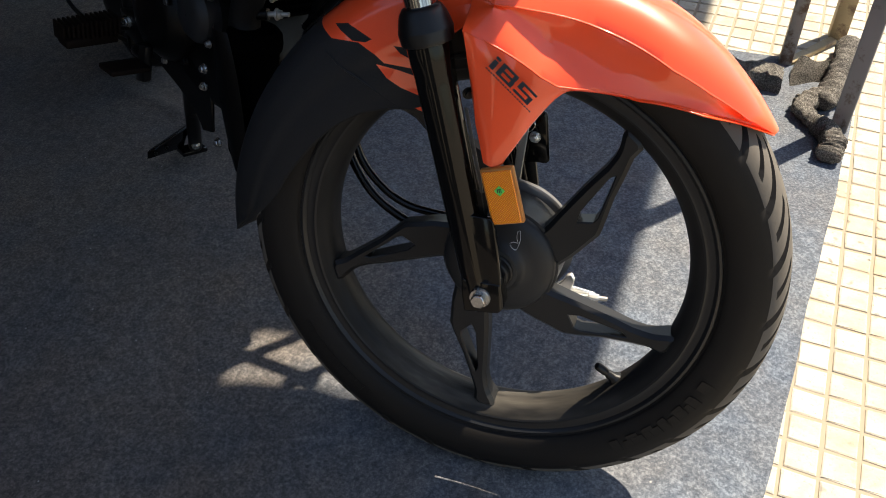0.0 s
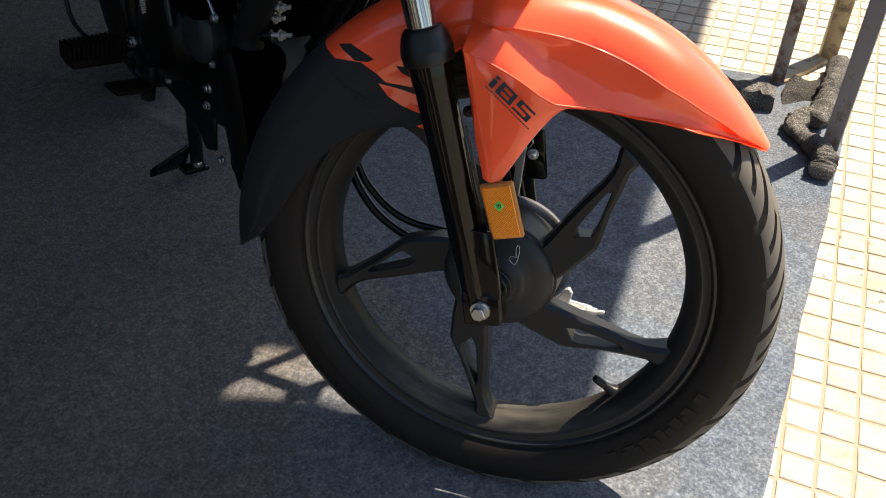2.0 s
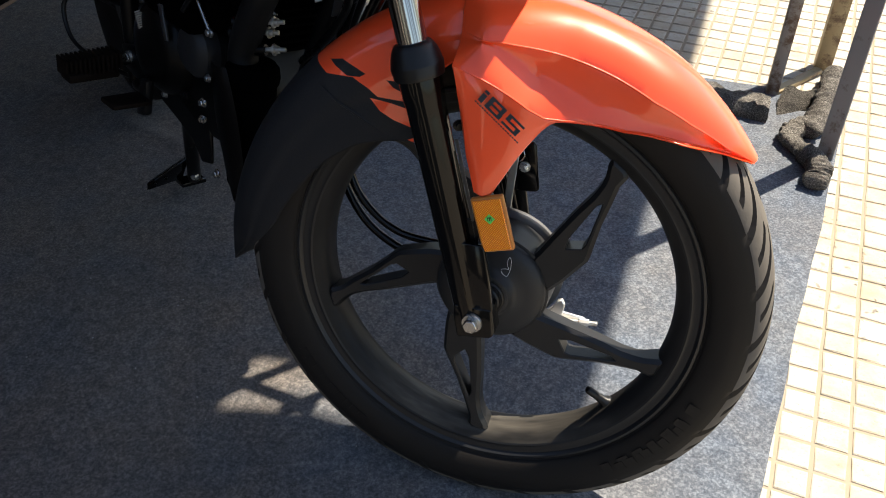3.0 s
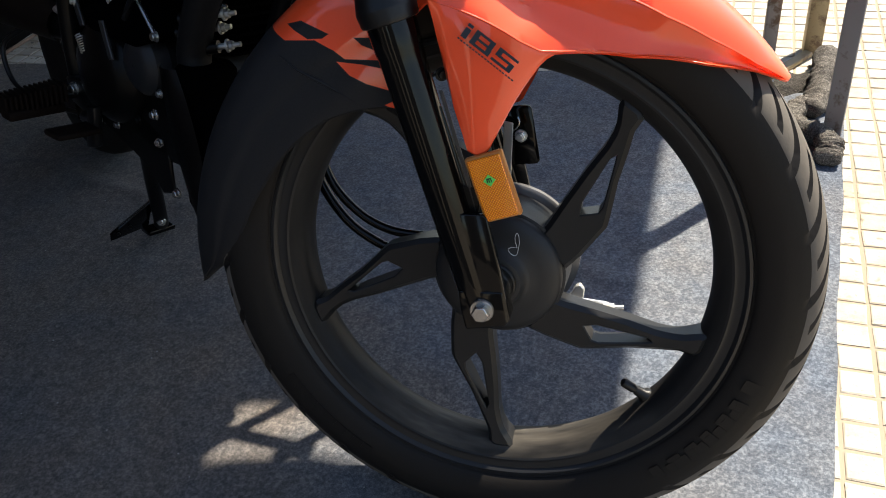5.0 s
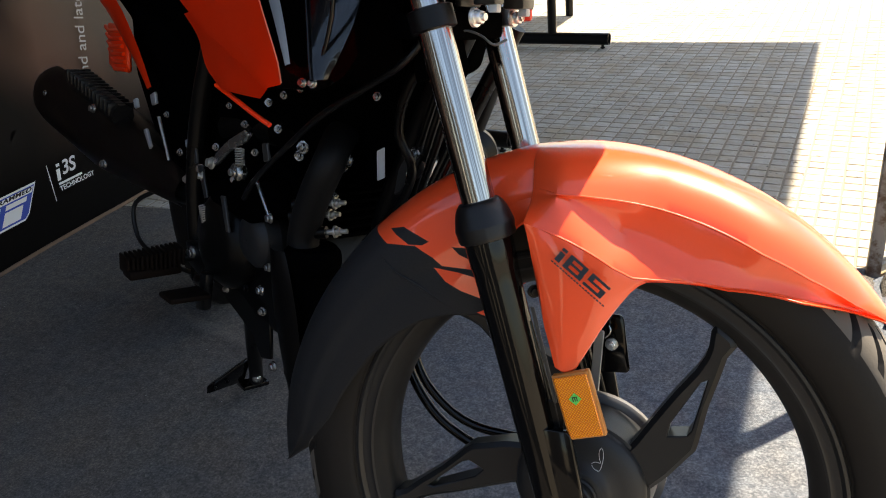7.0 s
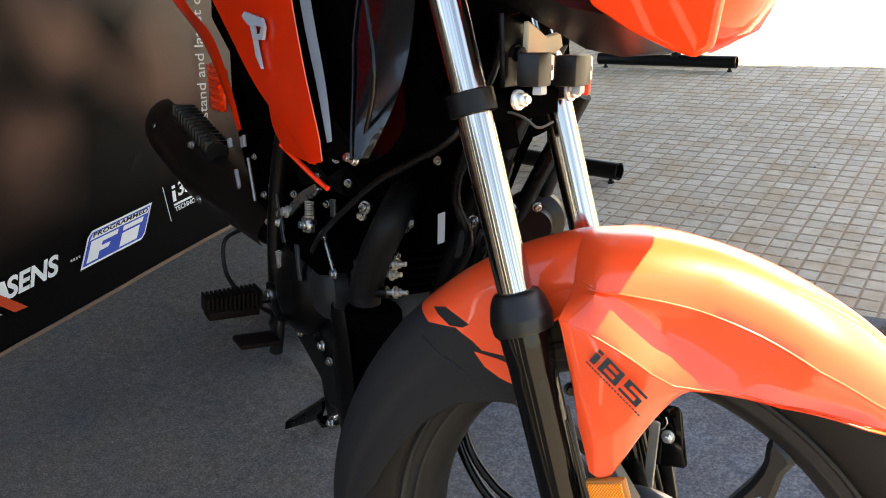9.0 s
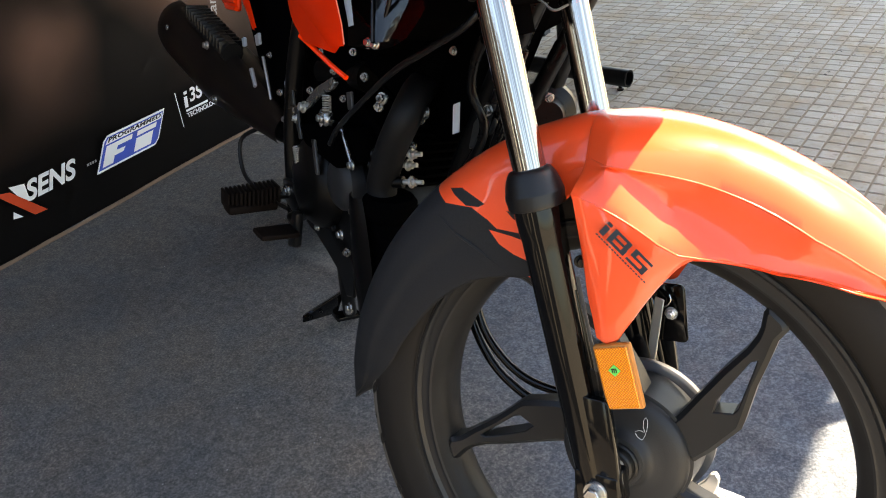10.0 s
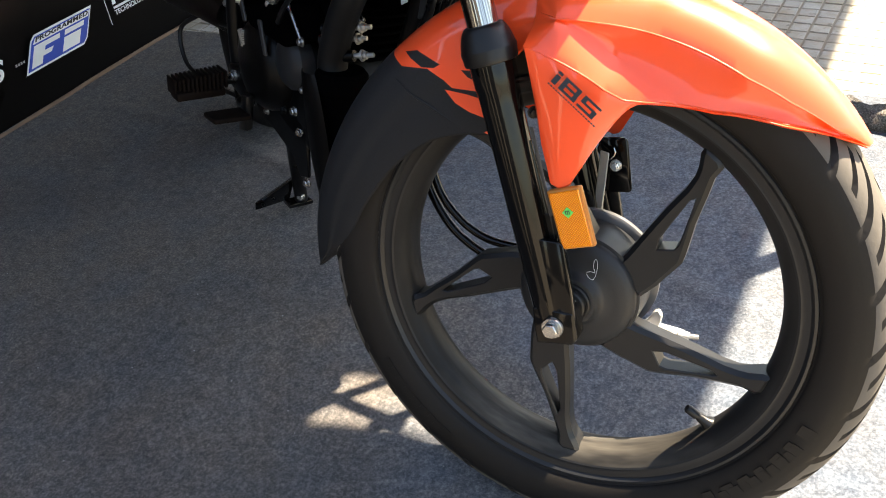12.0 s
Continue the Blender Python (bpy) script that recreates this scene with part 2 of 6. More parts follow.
BLUE_INK = grained("blue_print", (0.025, 0.070, 0.42), 0.45, 200, 0.15)
WHITE_INK = grained("white_print", (0.76, 0.77, 0.78), 0.45, 200, 0.05)
GREY_INK = grained("grey_print", (0.42, 0.41, 0.40), 0.45, 200, 0.05)
BANNER = banner_material()


def dusty_material():
    """Black lacquer on the rim's barrel, with road dust in streaks round it."""
    m = Mat("dusty_barrel", rough=0.4, spec=0.12)
    n = m.noise(9, 3, 0.6, m.coords((1, 7, 1)))
    fine = m.noise(300, 3, 0.7)
    sep = m.node("SeparateXYZ")
    m.t.links.new(m.world_coords(), sep.inputs[0])
    settled = m.ramp(sep.outputs[2], [(0.09, (1,) * 3), (0.17, (0.12,) * 3)])
    dust = m.math("MULTIPLY", settled, m.ramp(n, [(0.36, (0.08,) * 3), (0.56, (0.30,) * 3), (0.74, (0.65,) * 3)]))
    m.set("Base Color", m.mix(dust, (0.010, 0.010, 0.0105), (0.20, 0.18, 0.15)))
    m.set("Roughness", m.ramp(dust, [(0.0, (0.42,) * 3), (0.6, (0.60,) * 3)]))
    m.bump(fine, 0.12, 0.0005)
    return m.m


DUSTY = dusty_material()
CAST_EDGE = grained("dark_steel", (0.055, 0.054, 0.052), 0.40, 300, 0.25, 0.15, metal=0.5)
# paler than ZINC: the brake arm's sunlit brightness is partly in this colour
BRIGHT_ZINC = grained("bright_zinc", (0.80, 0.80, 0.77), 0.24, 200, 0.05, 0.05, metal=0.7)
POST_DARK = rusted("dull_angle_steel", (0.30, 0.30, 0.31), (0.12, 0.09, 0.07), 0.30)
PANEL_GREY = grained("brake_alloy", (0.13, 0.13, 0.135), 0.42, 300, 0.25, 0.15, metal=0.5)


def wrap_material():
    """Old needle felt, grey with pale and dark flecks."""
    m = Mat("dirty_felt", rough=0.97, spec=0.1)
    fleck, cloud = m.noise(330, 4, 0.8, m.world_coords()), m.noise(18, 4, 0.6, m.world_coords())
    col = m.ramp(fleck, [(0.32, (0.035, 0.034, 0.034)), (0.50, (0.095, 0.090, 0.086)), (0.68, (0.30, 0.285, 0.265))])
    m.set("Base Color", m.mix(1.0, col, m.ramp(cloud, [(0.36, (0.62, 0.61, 0.60)), (0.64, (1.2, 1.17, 1.1))]), "MULTIPLY"))
    m.bump(fleck, 0.9, 0.003)
    return m.m


OLD_FELT = wrap_material()
BEIGE = grained("beige_plastic", (0.55, 0.47, 0.34), 0.5, 300, 0.1, 0.1)
RED_PLASTIC = grained("red_plastic", (0.62, 0.03, 0.015), 0.35, 300, 0.1, 0.05)
EDGE_GLINT = paint("orange_edge_glint", (0.90, 0.24, 0.13)).m
SCOOP_GLOSS = grained("lacquered_black", (0.007, 0.0075, 0.0085), 0.18, 60, 0.3, 0.02, spec=0.6, coat=1.0)
BROWN_BLACK = grained("brown_black_paint", (0.016, 0.0115, 0.0095), 0.36, 300, 0.25, 0.15, spec=0.3)
# near-zero black, with the engine bay's deep shade put into the colour
VOID_BLACK = grained("shade_black_moulding", (0.0012, 0.0012, 0.0013), 0.60, 300, 0.3, 0.2, spec=0.0)
RAW_WOOD = grained("raw_wood", (0.17, 0.105, 0.07), 0.8, 60, 0.35, 0.4)
POST_GREY = rusted("grey_steel", (0.30, 0.27, 0.25), (0.11, 0.065, 0.04), 0.40)
POST_OCHRE = rusted("ochre_steel", (0.36, 0.28, 0.16), (0.12, 0.075, 0.045), 0.38)
ANGLE_STEEL = grained("galvanised_angle", (0.40, 0.40, 0.41), 0.42, 90, 0.15, 0.1, metal=0.55)
GREY_SHROUD = grained("grey_plastic", (0.30, 0.34, 0.38), 0.35, 400, 0.1, 0.1)
DARK_CLOTH = grained("dark_cloth", (0.035, 0.035, 0.038), 0.9, 200, 0.25, 0.2)
TARP = grained("tarpaulin", (0.055, 0.056, 0.058), 0.7, 40, 0.1, 0.1)


# ---- helpers ----
WORLD_OF = {}


def thing(name, at, label, category, group=""):
    ob = new(name)
    ob.empty_display_size = 0.05
    ob.matrix_basis = Matrix.Translation(at)
    WORLD_OF[ob] = Matrix.Translation(at)
    return tagged(ob, label, category, group)


def part(name, bm, material, parent=None, label="", frame_of=None, smooth=35):
    """Links a bmesh as one mesh object, whose coordinates are those of the pose frame_of."""
    me = bpy.data.meshes.new(name)
    bmesh.ops.recalc_face_normals(bm, faces=bm.faces)
    bm.to_mesh(me)
    bm.free()
    for m in (material if isinstance(material, (list, tuple)) else [material]):
        me.materials.append(m)
    if smooth:
        me.shade_smooth()
        me.set_sharp_from_angle(angle=radians(smooth))
    ob = new(name, me)
    pose_of = frame_of or Matrix()
    if parent is not None:
        ob.parent = parent
        ob.matrix_parent_inverse = WORLD_OF[parent].inverted()
    ob.matrix_basis = pose_of
    WORLD_OF[ob] = pose_of
    if label:
        ob["label"] = label
    return ob


def spline(table, t):
    """Smooth value of a table of (place, value) at t."""
    if t <= table[0][0]:
        return table[0][1]
    for i in range(len(table) - 1):
        (a, va), (b, vb) = table[i], table[i + 1]
        if t <= b:
            pa, qa = table[i - 1] if i else table[i]
            pb, qb = table[i + 2] if i + 2 < len(table) else table[i + 1]
            ma = (vb - qa) / max(b - pa, 1e-6)
            mb = (qb - va) / max(pb - a, 1e-6)
            h, s = b - a, (t - a) / (b - a)
            return ((2 * s ** 3 - 3 * s * s + 1) * va + (s ** 3 - 2 * s * s + s) * h * ma
                    + (3 * s * s - 2 * s ** 3) * vb + (s ** 3 - s * s) * h * mb)
    return table[-1][1]


def curve_points(pts, n):
    """n points on a smooth line through pts."""
    out = []
    ts = [0]
    for a, b in zip(pts, pts[1:]):
        ts.append(ts[-1] + (Vector(b) - Vector(a)).length)
    for i in range(n):
        t = ts[-1] * i / (n - 1)
        out.append(Vector([spline([(ts[k], pts[k][d]) for k in range(len(pts))], t) for d in range(3)]))
    return out


def loft(bm, rings, closed=True, caps=True):
    """Bridges rings of equally many points."""
    rows = [[bm.verts.new(p) for p in ring] for ring in rings]
    n = len(rows[0])
    for a, b in zip(rows, rows[1:]):
        for i in range(n if closed else n - 1):
            j = (i + 1) % n
            bm.faces.new((a[i], a[j], b[j], b[i]))
    if caps and closed:
        bm.faces.new(rows[0][::-1])
        bm.faces.new(rows[-1])
    return rows


def sweep(bm, pts, radius, sides=12, caps=True):
    """A round bar along pts; radius is a number or one for each point."""
    pts = [Vector(p) for p in pts]
    rs = radius if isinstance(radius, (list, tuple)) else [radius] * len(pts)
    rings, side = [], None
    for i, p in enumerate(pts):
        way = (pts[min(i + 1, len(pts) - 1)] - pts[max(i - 1, 0)]).normalized()
        if side is None:
            side = way.cross((0, 0, 1)) if abs(way.z) < 0.9 else way.cross((1, 0, 0))
        side = (side - way * side.dot(way)).normalized()
        up = way.cross(side)
        rings.append([p + rs[i] * (math.cos(a) * side + math.sin(a) * up) for a in (2 * math.pi * k / sides for k in range(sides))])
    loft(bm, rings, True, caps)


def tube(name, pts, radius, material, parent, n=24, label="", frame_of=None, sides=12, smooth=50):
    bm = bmesh.new()
    sweep(bm, curve_points(pts, n) if n else pts, radius, sides)
    return part(name, bm, material, parent, label, frame_of, smooth)


def lathe(bm, profile, axis="y", segs=48, centre=(0, 0, 0), caps=False):
    """Turns a profile of (radius, place along the axis) round the axis."""
    rings = []
    for k in range(segs):
        a = 2 * math.pi * k / segs
        ring = []
        for r, w in profile:
            c, s = r * math.cos(a), r * math.sin(a)
            p = {"y": (c, w, s), "x": (w, c, s), "z": (c, s, w)}[axis]
            ring.append(Vector(p) + Vector(centre))
        rings.append(ring)
    rows = [[bm.verts.new(p) for p in ring] for ring in rings]
    for i in range(segs):
        a, b = rows[i], rows[(i + 1) % segs]
        for j in range(len(profile) - 1):
            bm.faces.new((a[j], a[j + 1], b[j + 1], b[j]))
    if caps:
        bm.faces.new([r[0] for r in rows])
        bm.faces.new([r[-1] for r in rows][::-1])


def prism(bm, outline, lo, hi, axis="y", bevel=0.0, steps=2):
    """An extruded outline of (a, b), with rounded edges: axis y takes a, b as x, z."""
    place = {"y": lambda a, b, w: (a, w, b), "z": lambda a, b, w: (a, b, w), "x": lambda a, b, w: (w, a, b)}[axis]
    low = [bm.verts.new(place(a, b, lo)) for a, b in outline]
    high = [bm.verts.new(place(a, b, hi)) for a, b in outline]
    n = len(outline)
    faces = [bm.faces.new(low[::-1]), bm.faces.new(high)]
    for i in range(n):
        faces.append(bm.faces.new((low[i], low[(i + 1) % n], high[(i + 1) % n], high[i])))
    bmesh.ops.recalc_face_normals(bm, faces=faces)
    if bevel:
        edges = {e for f in faces for e in f.edges}
        bmesh.ops.bevel(bm, geom=list(edges), offset=bevel, segments=steps, affect="EDGES", profile=0.5)


def block(bm, centre, size, bevel=0.003, turn=None):
    x, y, z = (v / 2 for v in size)
    start = len(bm.verts)
    made = bmesh.new()
    prism(made, [(-x, -z), (x, -z), (x, z), (-x, z)], -y, y, "y", bevel)
    m = Matrix.Translation(centre) @ (turn.to_4x4() if turn else Matrix())
    bmesh.ops.transform(made, matrix=m, verts=made.verts)
    join(bm, made)


def join(bm, other):
    """Adds the geometry of other to bm."""
    bm.verts.index_update()
    other.verts.index_update()
    vs = [bm.verts.new(v.co) for v in other.verts]
    for f in other.faces:
        try:
            bm.faces.new([vs[v.index] for v in f.verts])
        except ValueError:
            pass
    other.free()


def turn_to(way):
    """A turn that takes -y to the given way."""
    return Vector((0, -1, 0)).rotation_difference(Vector(way)).to_matrix()


def bolt(parent, at, way, size, material, frame_of, name="bolt", washer=True, label="", stud=0.0):
    """A hexagon bolt with a flange, its head towards way."""
    bm = bmesh.new()
    made = bmesh.new()
    r = size / 2
    hexa = [(r * math.cos(math.radians(60 * k)), r * math.sin(math.radians(60 * k))) for k in range(6)]
    prism(made, hexa, -size * 0.55, 0, "y", r * 0.13, 1)
    join(bm, made)
    if washer:
        made = bmesh.new()
        lathe(made, [(0.001, -size * 0.10), (r * 1.25, -size * 0.10), (r * 1.35, 0), (r * 1.35, size * 0.12), (0.001, size * 0.12)], segs=20)
        join(bm, made)
    if stud:
        made = bmesh.new()
        lathe(made, [(0.0005, -size * 0.5 - stud), (r * 0.52, -size * 0.5 - stud), (r * 0.55, -size * 0.5), (0.0005, -size * 0.5)], segs=14)
        join(bm, made)
    m = Matrix.Translation(at) @ turn_to(way).to_4x4()
    bmesh.ops.transform(bm, matrix=m, verts=bm.verts)
    return part(name, bm, material, parent, label, frame_of)


def letters(name, text, size, material, parent, m, shear=0.0, spacing=1.0, bold=0.0, label="", thick=0.0006):
    """Lettering as a mesh, in the pose m (its x to the right, its z out of the sheet)."""
    cu = bpy.data.curves.new(name, "FONT")
    cu.body, cu.size, cu.shear, cu.space_character = text, size, shear, spacing
    cu.offset, cu.extrude, cu.align_x, cu.align_y = bold, thick, "LEFT", "BOTTOM"
    tmp = new("tmp", cu)
    dg = bpy.context.evaluated_depsgraph_get()
    me = bpy.data.meshes.new_from_object(tmp.evaluated_get(dg))
    bpy.data.objects.remove(tmp)
    me.name = name
    me.materials.clear()
    me.materials.append(material)
    ob = new(name, me)
    if parent is not None:
        ob.parent = parent
        ob.matrix_parent_inverse = WORLD_OF[parent].inverted()
    ob.matrix_basis = m
    WORLD_OF[ob] = m
    if label:
        ob["label"] = label
    return ob


# ---- plan ----
LEAN = radians(11.9)
cl, sl = math.cos(LEAN), math.sin(LEAN)
ZC = 0.302
# the front end: x ahead in the wheel's plane, y along the axle away from the near side, z up in the plane
FRONT = Matrix(((1, 0, 0, 0), (0, cl, sl, 0), (0, -sl, cl, ZC), (0, 0, 0, 1)))
TURN = radians(30)
ct, st = math.cos(TURN), math.sin(TURN)
# the machine's body: x ahead, y to its left, z up, from the front tyre's foot
BODY = Matrix(((ct, st * cl, st * sl, 0), (-st, ct * cl, ct * sl, -0.055), (0, -sl, cl, 0), (0, 0, 0, 1)))


# ---- ground ----
TILE_TURN = radians(-4.3)      # the paving's lines, from +y
PITCH = 0.0477
BED = 0.0024


def tile_point(u, v, z):
    c, s = math.cos(TILE_TURN), math.sin(TILE_TURN)
    return Vector((c * u - s * v + 0.45, s * u + c * v + 0.05, z))


def make_ground():
    bm = bmesh.new()
    vs = [bm.verts.new((x, y, -BED)) for x, y in ((-400, -400), (400, -400), (400, 400), (-400, 400))]
    bm.faces.new(vs)
    ground = part("ground", bm, MORTAR, smooth=0)
    tagged(ground, "dusty cement bed under the cream paving squares", "ground", kind="structure")
    return ground


# wrinkles of the felt: from, to, height, half width
WRINKLES = [(-1.45, 0.672, -0.62, 0.492, 0.007, 0.016), (-0.04, 0.385, 0.16, 0.372, 0.007, 0.016), (-0.36, 0.84, -0.09, 0.57, 0.008, 0.020), (0.10, 0.62, 0.15, 0.42, 0.005, 0.018),
            (-0.26, 0.62, -0.02, 0.70, 0.005, 0.022), (-0.16, 0.22, -0.02, 0.40, 0.004, 0.020), (-0.85, 0.10, -0.50, 0.30, 0.003, 0.030)]


def make_carpet():
    """A dark felt sheet with a slightly wavy cut edge and a few soft folds."""
    bm = bmesh.new()
    nx, ny = 230, 210
    rows = []
    for j in range(ny + 1):
        v = j / ny
        y = -1.9 + v * 3.02
        right = 0.3585 + 0.1345 * (y + 0.023) + 0.0014 * math.sin(y * 13) + 0.0010 * math.sin(y * 31 + 1)
        row = []
        for i in range(nx + 1):
            u = i / nx
            x = -2.15 + u ** 0.8 * (right + 2.15)
            z = 0.002 + 0.0045 * max(0, noise.noise((x * 1.3, y * 1.3, 0.3))) + 0.0012 * noise.noise((x * 9, y * 9, 2))
            for x0, y0, x1, y1, h, w in WRINKLES:
                dx, dy = x1 - x0, y1 - y0
                n = math.hypot(dx, dy)
                t = ((x - x0) * dx + (y - y0) * dy) / (n * n)
                if -0.1 < t < 1.1:
                    d = ((x - x0) * dy - (y - y0) * dx) / n + 0.010 * math.sin(6 * t + 9 * x0)
                    z += h * math.exp(-(d / w) ** 2) * max(0.0, math.sin(math.pi * min(1, max(0, (t + 0.1) / 1.2))))
            row.append(bm.verts.new((x, y, max(z, 0.001))))
        rows.append(row)
    for a, b in zip(rows, rows[1:]):
        for i in range(nx):
            bm.faces.new((a[i], a[i + 1], b[i + 1], b[i]))
    rim = [e for e in bm.edges if e.is_boundary]
    low = bmesh.ops.extrude_edge_only(bm, edges=rim)["geom"]
    for g in low:
        if isinstance(g, bmesh.types.BMVert):
            g.co.z = -0.005
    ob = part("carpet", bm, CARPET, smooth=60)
    return tagged(ob, "dark blue-grey needle-felt carpet laid over the paving", "carpet", kind="structure")


ground = make_ground()
carpet = make_carpet()


# ---- banner at the back of the stand ----
BANNER_X = -1.630


def make_banner():
    b = thing("banner", (BANNER_X, 0.8, 0), "black printed exhibition banner on a wooden frame behind the motorcycle", "banner")
    bm = bmesh.new()
    ny, nz = 60, 30
    rows = []
    for k in range(nz + 1):
        z = 0.007 + 1.57 * k / nz
        rows.append([bm.verts.new((BANNER_X + 0.0025 * noise.noise((0, (-1.4 + 3.6 * i / ny) * 1.5, z * 1.5)), -1.4 + 3.6 * i / ny, z)) for i in range(ny + 1)])
    for a, c in zip(rows, rows[1:]):
        for i in range(ny):
            bm.faces.new((a[i], a[i + 1], c[i + 1], c[i]))
    bmesh.ops.solidify(bm, geom=bm.faces[:], thickness=-0.006)
    part("sheet", bm, BANNER, b, "black print with soft brown shapes", smooth=60)
    bm = bmesh.new()
    pts = [(BANNER_X + 0.008, y, 0.0062 + 0.0015 * math.sin(y * 9) + 0.0012 * math.sin(y * 37)) for y in [-1.4 + 3.6 * k / 40 for k in range(41)]]
    sweep(bm, pts, 0.0052, 8)
    part("bottom_batten", bm, RAW_WOOD, b, "rough brown wooden batten along the foot")
    return b


banner = make_banner()


def on_banner(y, z, out=0.012):
    """The pose of print on the banner: x along +y, z towards the motorcycle."""
    return Matrix(((0, 0, 1, BANNER_X + out), (1, 0, 0, y), (0, 1, 0, z), (0, 0, 0, 1)))


def flat(name, outline, material, parent, m, thick=0.0006, label="", lift=0.0):
    bm = bmesh.new()
    prism(bm, outline, lift, lift + thick, "z")
    return part(name, bm, material, parent, label, m, 0)


def make_shade_screens():
    """Unseen dark cloth screens, added to dim the stand and streak its reflections."""
    for k, (x0, x1) in enumerate(((-2.90, -1.35), (-1.27, -0.76), (-0.62, -0.25), (-0.12, 0.42))):
        bm = bmesh.new()
        prism(bm, [(x0, -1.56), (x1, -1.56), (x1, -1.50), (x0, -1.50)], -BED, 1.15, "z")
        ob = part(f"shade_screen_south_{k + 1}", bm, DARK_CLOTH, smooth=0)
        tagged(ob, "unseen dark cloth screen, added to cut light from the near side", "wall", kind="structure")
    bm = bmesh.new()
    prism(bm, [(-1.62, 2.20), (-1.12, 2.20), (-1.12, 2.25), (-1.62, 2.25)], -BED, 1.56, "z")
    ob = part("shade_screen_north", bm, DARK_CLOTH, smooth=0)
    tagged(ob, "unseen dark cloth screen, added to block light past the banner's end", "wall", kind="structure")


make_shade_screens()
# ---- the motorcycle's front end ----
moto = thing("motorcycle", (-0.45, 0.2, 0), "orange and black motorcycle on its side stand, front wheel turned", "motorcycle")

TYRE_R, RIM_R = 0.307, 0.2405


def tyre_section(v):
    """Radius and place across the tyre for v from -1 (near bead) to 1 (far bead)."""
    table_r = [(0, TYRE_R), (0.22, 0.3058), (0.40, 0.3005), (0.52, 0.2925), (0.60, 0.2820), (0.72, 0.2660), (0.86, 0.2480), (1.0, 0.2370)]
    table_w = [(0, 0.0), (0.22, 0.0165), (0.40, 0.0300), (0.52, 0.0375), (0.60, 0.0415), (0.72, 0.0425), (0.86, 0.0370), (1.0, 0.0270)]
    a = abs(v)
    return spline(table_r, a), math.copysign(spline(table_w, a), v)


def make_tyre(parent, m, groove_count=28):
    segs, across = 28 * 26, 90
    bm = bmesh.new()
    rings, sunk = [], set()
    for k in range(segs):
        ring = []
        for j in range(across + 1):
            ang = 2 * math.pi * (k / segs - 1.9 * min(abs(-1 + 2 * j / across), 0.62) / groove_count)
            v = -1 + 2 * j / across
            r, w = tyre_section(v)
            s = k / segs * groove_count
            u = abs(v)
            lead = s + (0.0 if v < 0 else 0.5)
            if 0.08 < u < 0.575:
                long_cut = lead % 1.0 < 0.125
                short_cut = 0.26 < u < 0.50 and (lead + 0.5) % 1.0 < 0.08
                if long_cut or short_cut:
                    r -= 0.0055 * min(1.0, (0.60 - u) / 0.1)
                    sunk.add((k, j))
            for edge, depth in ((0.585, 0.0008), (0.90, -0.0010), (0.94, -0.0012)):
                if abs(abs(v) - edge) < 0.010:
                    r -= depth
            ring.append((r * math.cos(ang), w, r * math.sin(ang)))
        rings.append(ring)
    rows = [[bm.verts.new(p) for p in ring] for ring in rings]
    for k in range(segs):
        a, b = rows[k], rows[(k + 1) % segs]
        for j in range(across):
            f = bm.faces.new((a[j], a[j + 1], b[j + 1], b[j]))
            v = abs(-1 + 2 * (j + 0.5) / across)
            # groove faces take the darker rubber, which paints in their shade
            f.material_index = 1 if v < 0.545 and not ({(k, j), (k, j + 1), ((k + 1) % segs, j), ((k + 1) % segs, j + 1)} & sunk) else 0
    return part("tyre", bm, [RUBBER, TREAD], parent, "black tubeless tyre with slanted tread grooves", m, 40)


def arc_bar(bm, a0, a1, r0, r1, w, thick):
    """A raised bar on the near sidewall between two angles (degrees) and radii."""
    n = max(2, int(abs(a1 - a0) / 1.5) + 1)
    rings = []
    for i in range(n):
        a = radians(a0 + (a1 - a0) * i / (n - 1))
        c, s = math.cos(a), math.sin(a)
        rings.append([(r * c, y, r * s) for r, y in ((r0, w), (r1, w), (r1, w - thick), (r0, w - thick))])
    loft(bm, rings)


